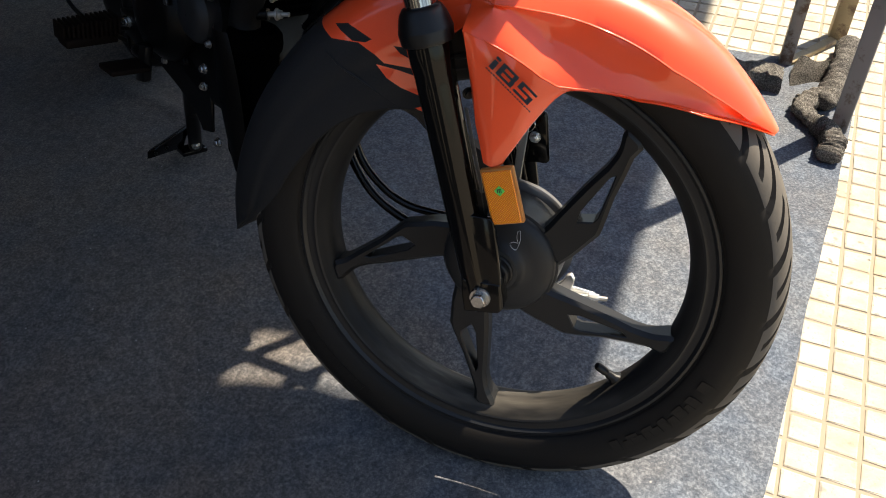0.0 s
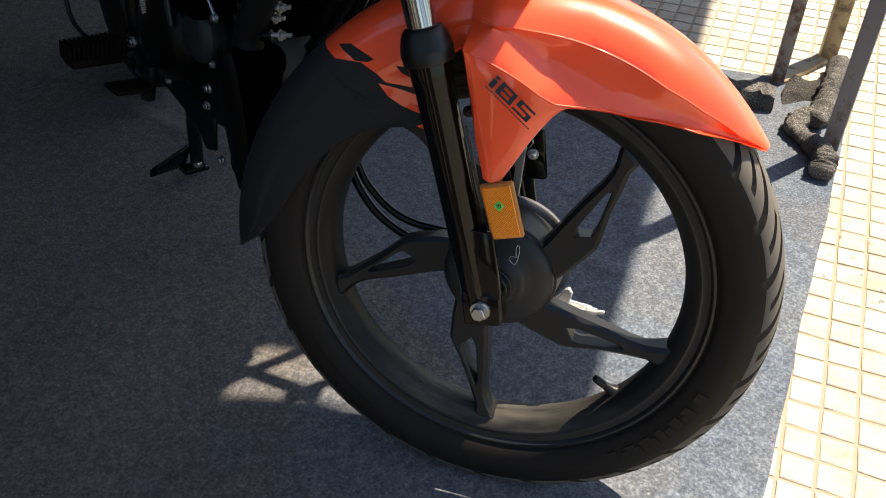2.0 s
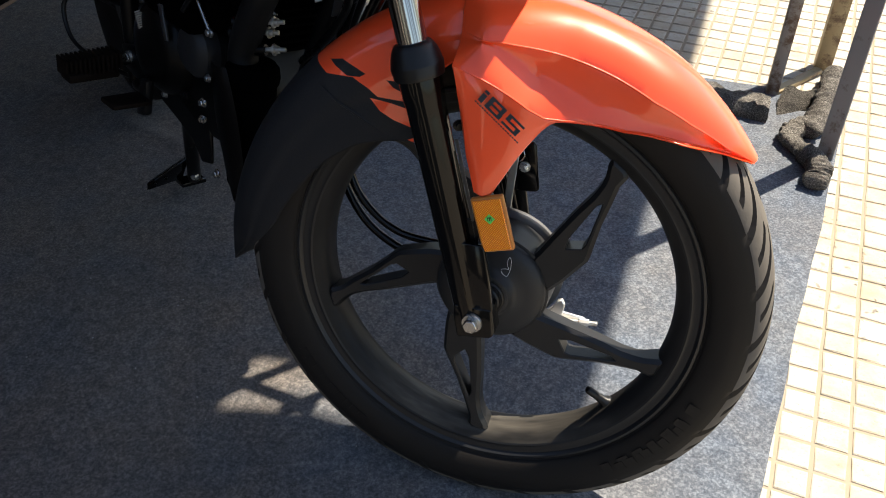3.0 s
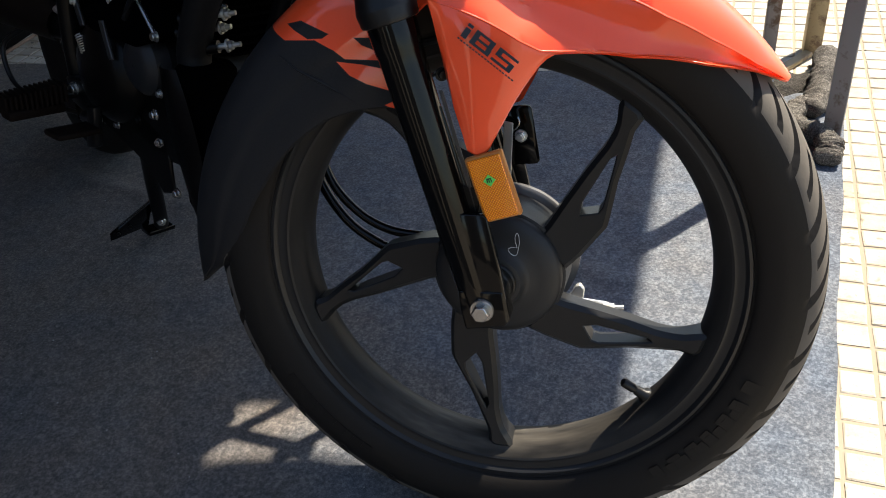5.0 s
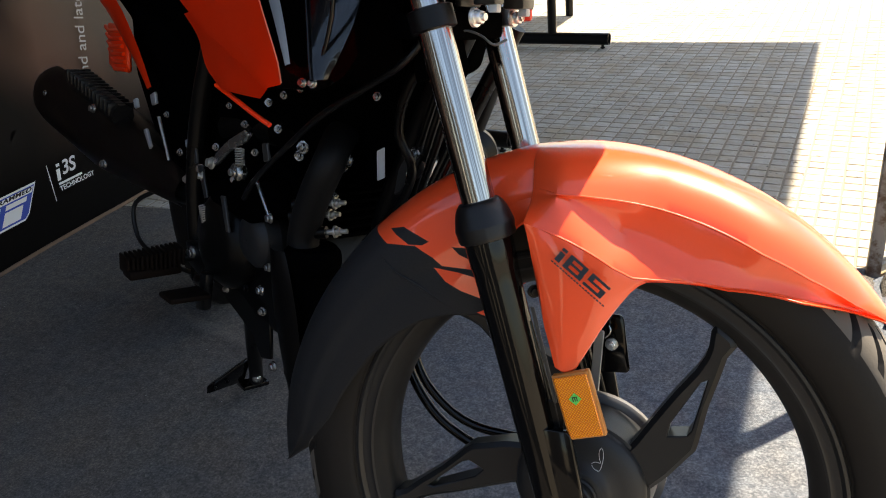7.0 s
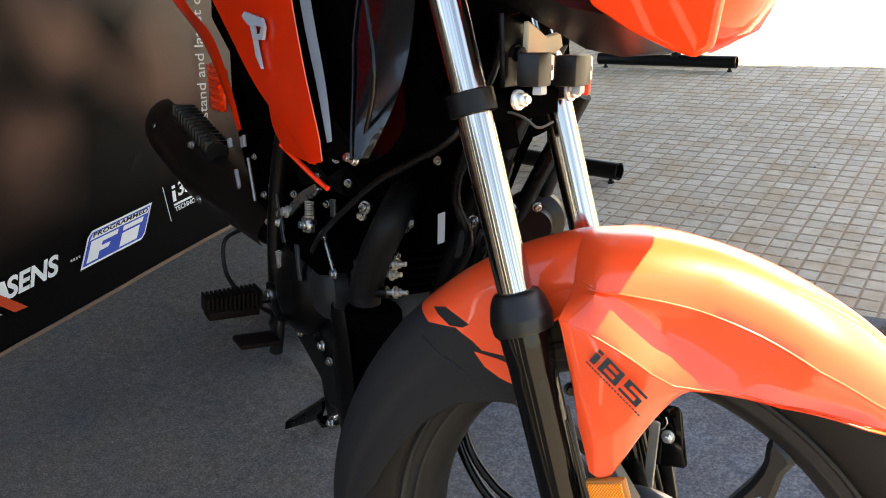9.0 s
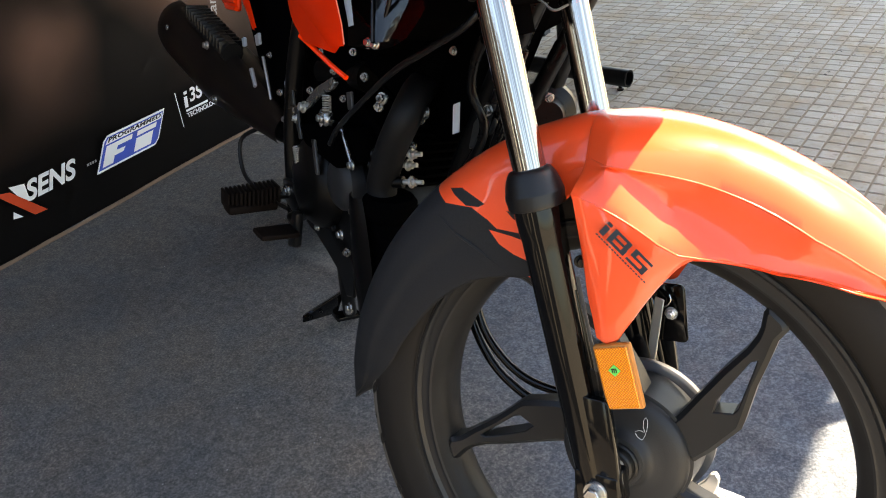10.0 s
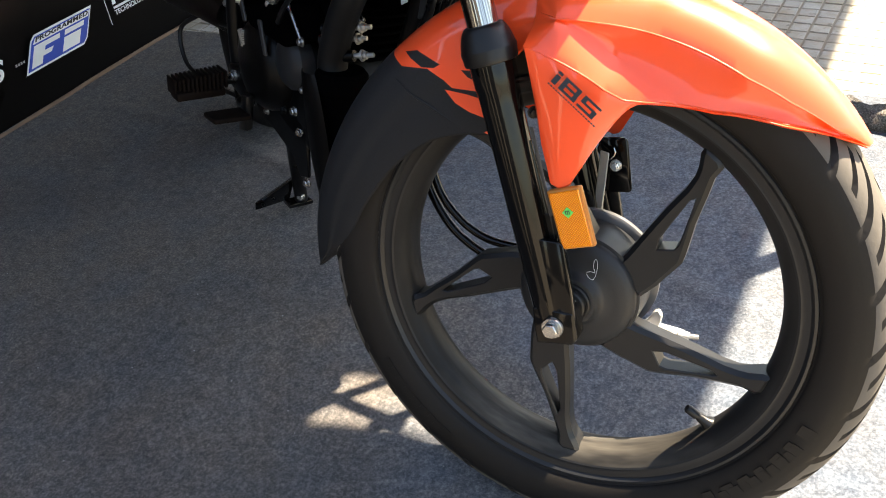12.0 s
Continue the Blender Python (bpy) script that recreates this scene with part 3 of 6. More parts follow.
def make_wheel():
    bm = bmesh.new()
    prof = [(0.2285, -0.0200), (0.2365, -0.0265), (0.2405, -0.0285), (0.2412, -0.0305), (0.2400, -0.0325), (0.2372, -0.0328),
            (0.2350, -0.0310), (0.2338, -0.0290), (0.2300, -0.0283), (0.2265, -0.0276), (0.2245, -0.0280), (0.2222, -0.0268),
            (0.2175, -0.0240), (0.2130, -0.0205), (0.2090, -0.0150), (0.2068, -0.0090), (0.2060, 0.0)]
    prof = prof + [(r, -w) for r, w in prof[-2::-1]]
    lathe(bm, prof, segs=200)
    for f in bm.faces:
        mid = f.calc_center_median()
        f.material_index = 1 if abs(mid.y) < 0.0255 and math.hypot(mid.x, mid.z) < 0.2225 else 0
    rim = part("front_wheel", bm, [RIM_BLACK, DUSTY], moto, "black five-spoke cast alloy wheel", FRONT, 30)
    make_tyre(rim, FRONT)
    # raised marks on the sidewall that cannot be read
    random.seed(5)
    a = -150.0
    for word in range(2):
        for k in range(9):
            bm = bmesh.new()
            wd = random.uniform(1.3, 2.6)
            arc_bar(bm, a, a + wd, 0.262, 0.2725, -0.0424, 0.0010)
            part("sidewall_mark", bm, RUBBER, rim, "", FRONT, 0)
            a += wd + 0.9
        a += 74
    for k in range(7):
        bm = bmesh.new()
        wd = random.uniform(2.2, 3.4)
        arc_bar(bm, -52 + k * 5.0, -52 + k * 5.0 + wd, 0.257, 0.273, -0.0423, 0.0008)
        part("sidewall_mark", bm, RUBBER, rim, "", FRONT, 0)
    # moulding nibs on tread and sidewall
    for k in range(5):
        make_spoke(rim, k)
    make_hub(rim)
    make_valve(rim)
    return rim


def spoke_mesh():
    """One spoke, along +x, with its slot and chamfered faces."""
    outer = [(0.052, -0.041), (0.075, -0.0405), (0.112, -0.0350), (0.120, -0.0300), (0.150, -0.0080), (0.176, 0.0075), (0.194, 0.0190), (0.2075, 0.0225),
             (0.2115, 0.030), (0.2085, 0.0500), (0.2000, 0.0470), (0.1890, 0.0370), (0.1800, 0.0315), (0.1650, 0.0262), (0.1350, 0.0205), (0.100, 0.0120), (0.073, 0.0050), (0.052, 0.002)]
    slot = [(0.1020, -0.0085), (0.1165, -0.0180), (0.1235, -0.0165), (0.1610, 0.0085), (0.1670, 0.0130), (0.1610, 0.0145), (0.1120, -0.0005)]
    bm = bmesh.new()
    half = 0.0120

    def inset(pts, d):
        out = []
        n = len(pts)
        for i in range(n):
            a, b, c = Vector(pts[i - 1]), Vector(pts[i]), Vector(pts[(i + 1) % n])
            e0, e1 = (b - a).normalized(), (c - b).normalized()
            nrm = Vector((-e0.y - e1.y, e0.x + e1.x))
            nrm = nrm / max(nrm.length, 1e-6)
            out.append(tuple(b + nrm * d / max(0.5, abs(nrm.dot(Vector((-e0.y, e0.x)))))))
        return out

    def depth(x):
        return half + 0.004 * max(0, (0.09 - x) / 0.04) + 0.005 * max(0, (x - 0.180) / 0.03)

    for sgn in (-1, 1):
        o0 = [bm.verts.new((x, sgn * (depth(x) - 0.0045), z)) for x, z in outer]
        o1 = [bm.verts.new((x, sgn * depth(x), z)) for x, z in inset(outer, 0.0045)]
        s1 = [bm.verts.new((x, sgn * (depth(x) - 0.0004), z)) for x, z in inset(slot, -0.0012)]
        s0 = [bm.verts.new((x, sgn * (depth(x) - 0.0016), z)) for x, z in slot]
        n, k = len(outer), len(slot)
        for i in range(n):
            bm.faces.new((o0[i], o0[(i + 1) % n], o1[(i + 1) % n], o1[i]))
        for i in range(k):
            bm.faces.new((s1[i], s1[(i + 1) % k], s0[(i + 1) % k], s0[i]))
        edges = []
        for ring in (o1, s1):
            for i in range(len(ring)):
                edges.append(bm.edges.get((ring[i], ring[(i + 1) % len(ring)])))
        bmesh.ops.triangle_fill(bm, edges=edges, use_beauty=True)
        if sgn < 0:
            keep = (o0, s0)
        else:
            for ra, rb in zip(keep, (o0, s0)):
                for i in range(len(ra)):
                    bm.faces.new((ra[i], ra[(i + 1) % len(ra)], rb[(i + 1) % len(rb)], rb[i]))
    return bm


def make_spoke(parent, k):
    bm = spoke_mesh()
    turn = Matrix.Translation((0, -0.006, 0)) @ Matrix.Rotation(-radians(-100 + 72 * k), 4, "Y")
    bmesh.ops.transform(bm, matrix=turn, verts=bm.verts)
    part("spoke", bm, RIM_BLACK, parent, "", FRONT, 28)


# the hub's near face, from its boss outwards: radius and place along the axle
HUB_FACE = [(0.0100, -0.0445), (0.0225, -0.0450), (0.0262, -0.0438), (0.0285, -0.0400), (0.0308, -0.0362), (0.0345, -0.0340), (0.0450, -0.0326),
            (0.0550, -0.0305), (0.0615, -0.0275), (0.0640, -0.0240)]


def on_hub(x, z, lift=0.0004):
    """A point on the hub's near face."""
    r = math.hypot(x, z)
    for (r0, y0), (r1, y1) in zip(HUB_FACE, HUB_FACE[1:]):
        if r <= r1:
            return (x, y0 + (y1 - y0) * (r - r0) / (r1 - r0) - lift, z)
    return (x, HUB_FACE[-1][1] - lift, z)


def make_hub(parent):
    bm = bmesh.new()
    lathe(bm, HUB_FACE + [(0.0645, -0.0205), (0.0632, -0.0195), (0.0672, -0.0185), (0.0680, 0.000), (0.0690, 0.024), (0.066, 0.030)], segs=96)
    hub = part("hub", bm, HUB_BLACK, parent, "black cast hub with a drum brake", FRONT, 40)
    bm = bmesh.new()
    lathe(bm, [(0.0222, -0.0430), (0.0220, -0.0475), (0.0205, -0.0490), (0.0190, -0.0490), (0.0184, -0.0540), (0.0165, -0.0555), (0.0118, -0.0555)], segs=48)
    part("dust_seal", bm, PLASTIC, parent, "black rubber hub seal", FRONT)
    bm = bmesh.new()
    lathe(bm, [(0.0118, -0.050), (0.0128, -0.056), (0.0128, -0.066), (0.0112, -0.0670), (0.0112, -0.090), (0.004, -0.090)], segs=32)
    part("axle_spacer", bm, STEEL, parent, "grey steel spacer", FRONT)
    bm = bmesh.new()
    lathe(bm, [(0.010, 0.052), (0.048, 0.050), (0.064, 0.046), (0.0735, 0.041), (0.0760, 0.037), (0.0760, 0.031), (0.0730, 0.029), (0.060, 0.029)], segs=72)
    part("brake_panel", bm, PANEL_GREY, parent, "grey alloy brake panel", FRONT, 40)
    # pen loop drawn on the hub's face
    loop = [on_hub(*p) for p in ((0.0130, 0.0310), (0.0165, 0.0275), (0.0205, 0.0262), (0.0232, 0.0355), (0.0232, 0.0440), (0.0212, 0.0485), (0.0194, 0.0450), (0.0198, 0.0385), (0.0215, 0.0340), (0.0165, 0.0345), (0.0126, 0.0322))]
    tube("pen_mark", loop, 0.0002, WHITE_INK, parent, 30, "thin chalk loop", FRONT, 6)
    # brake arm at the far side
    bm = bmesh.new()
    prism(bm, [(0.054, -0.066), (0.072, -0.073), (0.079, -0.060), (0.080, -0.047), (0.0755, -0.040), (0.070, -0.043), (0.066, -0.052)], 0.046, 0.053, "y", 0.0012, 1)
    prism(bm, [(0.066, -0.075), (0.104, -0.072), (0.1110, -0.067), (0.104, -0.062), (0.068, -0.059)], 0.050, 0.055, "y", 0.0012, 1)
    sweep(bm, [(0.067, 0.044, -0.068), (0.122, 0.050, -0.066)], 0.0030, 8)
    sweep(bm, [(0.100, 0.047, -0.067), (0.112, 0.048, -0.067)], 0.0060, 10)
    part("brake_arm", bm, BRIGHT_ZINC, parent, "bright zinc brake arm and adjuster", FRONT)


def make_valve(parent):
    a = radians(-43)
    n = Vector((math.cos(a), 0, math.sin(a)))
    base, tip = n * 0.2085, n * 0.1765 + Vector((-0.002, -0.010, 0.0))
    bm = bmesh.new()
    pts = [base.lerp(tip, t) for t in (0, 0.12, 0.2, 0.45, 0.5, 0.52, 0.56, 0.58, 0.95, 1.0)]
    sweep(bm, pts, [0.0090, 0.0085, 0.0060, 0.0052, 0.0040, 0.0040, 0.0040, 0.0052, 0.0050, 0.0036], 16)
    part("valve", bm, PLASTIC, parent, "black rubber valve with a cap", FRONT, 40)


front_wheel = make_wheel()


# ---- fork ----
def fork_axis(z):
    return -0.005 - 0.276 * z




def along_fork(z, w):
    return Vector((fork_axis(z), w, z))


def make_fork_leg(w, near):
    side = -1 if near else 1
    pts, rs = [], []
    for z, r in ((-0.012, 0.0150), (0.0, 0.0175), (0.03, 0.0178), (0.055, 0.0182), (0.10, 0.0188), (0.19, 0.0196), (0.218, 0.0200), (0.230, 0.0203), (0.236, 0.0212), (0.250, 0.0216), (0.272, 0.0216)):
        pts.append(along_fork(z, w)), rs.append(r)
    bm = bmesh.new()
    sweep(bm, pts, rs, 28)
    # flat lug at the axle, with a boss and a rib along the slider
    rib = [along_fork(z, w) + Vector((0.0180, 0, 0.0050)) for z in (-0.012, 0.02, 0.10, 0.18)]
    sweep(bm, rib, [0.0040, 0.0040, 0.0032, 0.0020], 10)
    made = bmesh.new()
    prism(made, [(-0.0165, -0.0240), (0.0205, -0.0180), (0.0245, -0.0130), (0.0195, 0.0180), (-0.0225, 0.0165), (-0.0210, -0.002)], w + side * 0.0160, w - side * 0.012, "y", 0.0022, 3)
    join(bm, made)
    # thin web from the lug up along the slider
    made = bmesh.new()
    prism(made, [(0.0215, -0.0150), (0.0255, -0.0110), (0.0165, 0.0400), (0.0060, 0.0890), (0.0020, 0.0920), (-0.0250, 0.0920), (-0.0060, 0.0000)], w + side * 0.0148, w + side * 0.0060, "y", 0.0012, 2)
    join(bm, made)
    leg = part("fork_leg", bm, GLOSS_BLACK, moto, "gloss black fork slider", FRONT, 45)
    bm = bmesh.new()
    prof = [(0.2560, 0.0222), (0.2568, 0.0250), (0.2595, 0.0258), (0.2610, 0.0256), (0.2680, 0.0266), (0.2700, 0.0262), (0.2712, 0.0257), (0.2770, 0.0245), (0.2825, 0.0227), (0.2865, 0.0205), (0.2890, 0.0185), (0.2900, 0.0165)]
    sweep(bm, [along_fork(z, w) for z, _ in prof], [r for _, r in prof], 32)
    part("dust_boot", bm, PLASTIC, leg, "black rubber dust boot", FRONT, 30)
    bm = bmesh.new()
    sweep(bm, [along_fork(0.27, w), along_fork(0.62, w)], 0.0150, 40)
    part("stanchion", bm, FORK_CHROME, leg, "polished chrome fork tube", FRONT)
    bm = bmesh.new()
    prof = [(0.4320, 0.0180), (0.4332, 0.0200), (0.4495, 0.0200), (0.4508, 0.0180)]
    sweep(bm, [along_fork(z, w) for z, _ in prof], [r for _, r in prof], 30)
    part("fork_clamp", bm, SATIN_BLACK, leg, "black clamp ring", FRONT)
    return leg


near_leg = make_fork_leg(-0.083, True)
far_leg = make_fork_leg(0.083, False)
bolt(near_leg, (0.0, -0.1015, -0.001), (0, -1, 0), 0.0170, ZINC, FRONT, "axle_nut", label="zinc hexagon axle nut")
# bolt of the fender stay, behind the near slider
bolt(near_leg, (-0.034, -0.080, 0.212), (0.5, -0.85, 0), 0.009, SATIN_BLACK, FRONT, "stay_bolt")
flange = bmesh.new()
prism(flange, [(-0.0360, 0.200), (-0.0325, 0.200), (-0.0130, 0.128), (0.0020, 0.060), (-0.0010, 0.060), (-0.0160, 0.126)], -0.0870, -0.0845, "y", 0.0008, 1)
part("fender_stay", flange, CAST_EDGE, near_leg, "black fender stay with a worn edge", FRONT)


def make_lower_yoke():
    bm = bmesh.new()
    c = along_fork(0.44, 0)
    prism(bm, [(-0.150, -0.075), (-0.118, -0.070), (-0.108, -0.05), (-0.102, 0), (-0.108, 0.05), (-0.118, 0.070), (-0.150, 0.075), (-0.190, 0.03), (-0.190, -0.03)], 0.424, 0.448, "z", 0.004, 2)
    sweep(bm, [(-0.150, 0, 0.390), (-0.160, 0, 0.430)], 0.026, 20)
    yoke = part("lower_yoke", bm, VOID_BLACK, moto, "black fork yoke", FRONT)
    for w in (-0.055, 0.055):
        bolt(yoke, (-0.098, w, 0.443), (1, -0.25, 0.05), 0.0130, BRIGHT_ZINC, FRONT, "pinch_bolt", label="bright pinch bolt", stud=0.004)
    # lamp bracket with its connector blocks, in front of the steering head
    bm = bmesh.new()
    prism(bm, [(-0.052, 0.452), (0.000, 0.452), (0.004, 0.500), (-0.056, 0.512)], -0.118, -0.112, "x", 0.002, 2)
    plate = part("mount_plate", bm, SATIN_BLACK, yoke, "black steel lamp bracket", FRONT)
    bolt(plate, (-0.110, -0.034, 0.480), (1, -0.3, 0), 0.011, GLOSS_BLACK, FRONT, "plate_screw", label="black screw")
    bm = bmesh.new()
    prism(bm, [(-0.030, 0.480), (0.030, 0.478), (0.046, 0.484), (0.040, 0.497), (0.010, 0.493), (-0.028, 0.506)], -0.108, -0.103, "x", 0.001, 1)
    part("back_board", bm, BEIGE, plate, "beige plastic backing piece", FRONT)
    for x0, y0, w, z0 in ((-0.090, -0.0435, 0.026, 0.4670), (-0.084, 0.0250, 0.036, 0.4640)):
        bm = bmesh.new()
        block(bm, (x0, y0, z0), (0.020, w, 0.027), 0.002)
        box = part("connector_box", bm, PLASTIC, yoke, "black plastic connector block", FRONT)
        e = y0 + w / 2
        bm = bmesh.new()
        prism(bm, [(e + 0.001, z0 - 0.010), (e + 0.0120, z0 - 0.009), (e + 0.0130, z0 + 0.011), (e + 0.002, z0 + 0.0125)], x0 + 0.004, x0 + 0.0065, "x", 0.0008, 1)
        tab = part("tab", bm, WHITE_PLASTIC, box, "pale plastic tab", FRONT)
        bm = bmesh.new()
        lathe(bm, [(0.0001, 0.0062), (0.0024, 0.0062), (0.0024, 0.0070), (0.0001, 0.0070)], "x", 14, (x0, e + 0.0070, z0 + 0.001))
        part("tab_hole", bm, INK, box, "dark slot in the tab", FRONT)
        bm = bmesh.new()
        block(bm, (x0 + 0.006, y0 - 0.002, z0 - 0.0165), (0.008, 0.012, 0.007), 0.001)
        part("clip", bm, GREY_SHROUD, box, "small grey clip", FRONT)
    bm = bmesh.new()
    block(bm, (-0.086, 0.060, 0.450), (0.010, 0.007, 0.020), 0.003)
    part("red_cap", bm, RED_PLASTIC, yoke, "small red plastic cap", FRONT)
    tube("loop_wire", [(-0.125, -0.055, 0.425), (-0.110, -0.052, 0.432), (-0.095, -0.050, 0.428), (-0.085, -0.045, 0.420), (-0.078, -0.030, 0.424)], 0.0012, CAST_EDGE, yoke, 20, "thin dark wire", FRONT, 6)
    return yoke


yoke = make_lower_yoke()


# ---- front fender ----
RIDGE = [(38, 0.322), (50, 0.3245), (60, 0.3275), (80, 0.332), (98, 0.3345), (108, 0.3315), (118, 0.3290), (130, 0.3262), (145, 0.3262), (160, 0.3290), (172, 0.334), (187, 0.344)]
EDGE = [(38, 0.318), (43, 0.307), (50, 0.284), (61, 0.257), (70, 0.2440), (75, 0.2385), (77, 0.2310), (84, 0.1720), (87.5, 0.1500), (91, 0.1460), (94.5, 0.1500), (97.6, 0.2000), (98.2, 0.2420), (98.6, 0.2740),
        (100, 0.2760), (110, 0.2500), (113, 0.1980), (116, 0.1955), (125, 0.2105), (134, 0.2245), (145, 0.2360), (158, 0.2480), (170, 0.2640), (177, 0.2800), (182, 0.3010), (187, 0.3410)]
WIDE = [(38, 0.014), (42, 0.036), (48, 0.052), (60, 0.060), (70, 0.066), (76, 0.076), (84, 0.088), (92, 0.0925), (97.6, 0.0900), (98.2, 0.0840), (98.6, 0.064), (102, 0.056), (115, 0.054), (150, 0.053), (168, 0.049), (178, 0.040), (184, 0.024), (187, 0.012)]


def line(table, t):
    """Straight-line value of a table at t."""
    for (a, va), (b, vb) in zip(table, table[1:]):
        if t <= b:
            return va + (vb - va) * max(0.0, (t - a) / (b - a))
    return table[-1][1]


CREASE = [(38, 0.318, 0.012), (44, 0.309, 0.035), (52, 0.300, 0.047), (60, 0.2955, 0.056), (69, 0.2950, 0.056), (79, 0.2955, 0.0615), (87, 0.2970, 0.0735), (93.0, 0.2995, 0.0805), (95.5, 0.3010, 0.070), (98.4, 0.3030, 0.056)]
CREASE_LOW = [(38, 0.318, 0.013), (50, 0.2865, 0.049), (61, 0.2590, 0.0595), (68, 0.2490, 0.0655), (76, 0.2600, 0.0640), (83, 0.2700, 0.0640), (88, 0.2840, 0.0725), (93.0, 0.2975, 0.0820), (95.5, 0.2930, 0.0790), (98.4, 0.2900, 0.0700)]
HUMP = [(38, 0.318, 0.0135), (50, 0.2850, 0.0510), (61, 0.2578, 0.0600), (68, 0.2475, 0.0658), (74, 0.2400, 0.0735), (78, 0.2375, 0.0800), (82, 0.2440, 0.0875), (90, 0.2620, 0.0945), (98.4, 0.2790, 0.0965)]


def pair(table, t):
    return line([(a, b) for a, b, c in table], t), line([(a, c) for a, b, c in table], t)


def fender_point(deg, v):
    """The fender's skin: v from -1 (near edge) through 0 (ridge) to 1 (far edge)."""
    r0, re, we = spline(RIDGE, deg), line(EDGE, deg), line(WIDE, deg)
    a = abs(v)
    if deg < 98.4:
        # crown, sharp crease, sunk facet, hump, hanging side face
        rc, wc = pair(CREASE, deg)
        corners = [(0.364, rc, wc), (0.545, *pair(CREASE_LOW, deg)), (0.727, *pair(HUMP, deg)), (1.0, re, we)]
        bow = -0.0025
    else:
        body = min(we, 0.052)
        rc, wc = r0 - min(0.024, 0.45 * (r0 - re)), 0.90 * body
        corners = [(0.364, rc, wc), (0.545, rc + 0.22 * (re - rc), 0.98 * body), (0.727, rc + 0.5 * (re - rc), body), (1.0, re, we)]
        bow = 0.0
    if a <= corners[0][0]:
        s = a / corners[0][0]
        w = wc * (s + 0.12 * math.sin(math.pi * s))
        r = r0 - (r0 - rc) * s ** 2.1
    else:
        for (a0, r1, w1), (a1, r2, w2) in zip(corners, corners[1:]):
            if a <= a1 + 1e-9:
                s = (a - a0) / (a1 - a0)
                r, w = r1 + (r2 - r1) * s, w1 + (w2 - w1) * s
                if a1 < 0.6:
                    w += bow * math.sin(math.pi * s)
                else:
                    w += 0.0012 * math.sin(math.pi * s)
                break
    ang = radians(deg)
    return Vector((r * math.cos(ang), math.copysign(w, v) if v else 0.0, r * math.sin(ang)))

def make_fender():
    degs = []
    d = 38.0
    while d < 187.01:
        degs.append(d)
        d += 0.3 if 97 <= d < 99.5 or 112 <= d < 113.4 else 1.2 if d < 97 else 1.6
    degs.append(187.0)
    n = 44
    def ring(dg):
        outer = [fender_point(dg, -1 + 2 * j / n) for j in range(n + 1)]
        out_way = Vector((math.cos(radians(dg)), 0, math.sin(radians(dg))))
        inner = []
        for p in outer:
            w = math.copysign(max(abs(p.y) - 0.0022, abs(p.y) * 0.7), p.y)
            inner.append(Vector((p.x, w, p.z)) - out_way * 0.0022)
        return outer + inner[::-1]
    bm = bmesh.new()
    loft(bm, [ring(dg) for dg in degs])
    ob = part("front_fender", bm, FENDER, moto, "glossy orange front fender with a satin black tail", FRONT, 32)
    return ob


fender = make_fender()


def make_creases():
    """Rolled edges where the crown, the sunk facet and the hump meet."""
    for v, d0, d1, r in ((-0.364, 44, 97, 0.0011), (-0.727, 62, 97, 0.0010)):
        bm = bmesh.new()
        sweep(bm, [fender_point(d0 + (d1 - d0) * k / 40, v) for k in range(41)], [r * min(1, 0.3 + k / 8, 0.3 + (40 - k) / 8) for k in range(41)], 10)
        part("crease", bm, FENDER, fender, "rolled orange edge", FRONT, 60)


make_creases()
ridge = bmesh.new()
sweep(ridge, curve_points([(-0.196, -0.0515, 0.2205), (-0.180, -0.0522, 0.2080), (-0.155, -0.0528, 0.1960), (-0.129, -0.0530, 0.1820), (-0.112, -0.0535, 0.1730)], 24), [0.0004 + 0.0016 * math.sin(math.pi * k / 23) for k in range(24)], 10)
part("tail_rib", ridge, FENDER, fender, "satin black raised rib", FRONT, 60)


def on_skin(deg, v, spin=0.0, lift=0.0012):
    """A pose on the fender's near skin: z outwards, x ahead along the skin."""
    p = fender_point(deg, v)
    dx = (fender_point(deg - 0.6, v) - p).normalized()
    dz = (fender_point(deg, v + 0.03) - p).normalized()
    out = dx.cross(dz).normalized()
    if out.y > 0:
        out = -out
    up = out.cross(dx).normalized()
    m = Matrix(((dx.x, up.x, out.x, 0), (dx.y, up.y, out.y, 0), (dx.z, up.z, out.z, 0), (0, 0, 0, 1)))
    return FRONT @ Matrix.Translation(p + out * lift) @ m @ Matrix.Rotation(radians(spin), 4, "Z")


def v_at(deg, radius):
    """The v of the near skin at a radius."""
    return min((abs(math.hypot(fender_point(deg, -k / 200).x, fender_point(deg, -k / 200).z) - radius), -k / 200) for k in range(147, 200))[1]


badge = on_skin(87.5, v_at(87.5, 0.2345), -5.0, 0.0016)
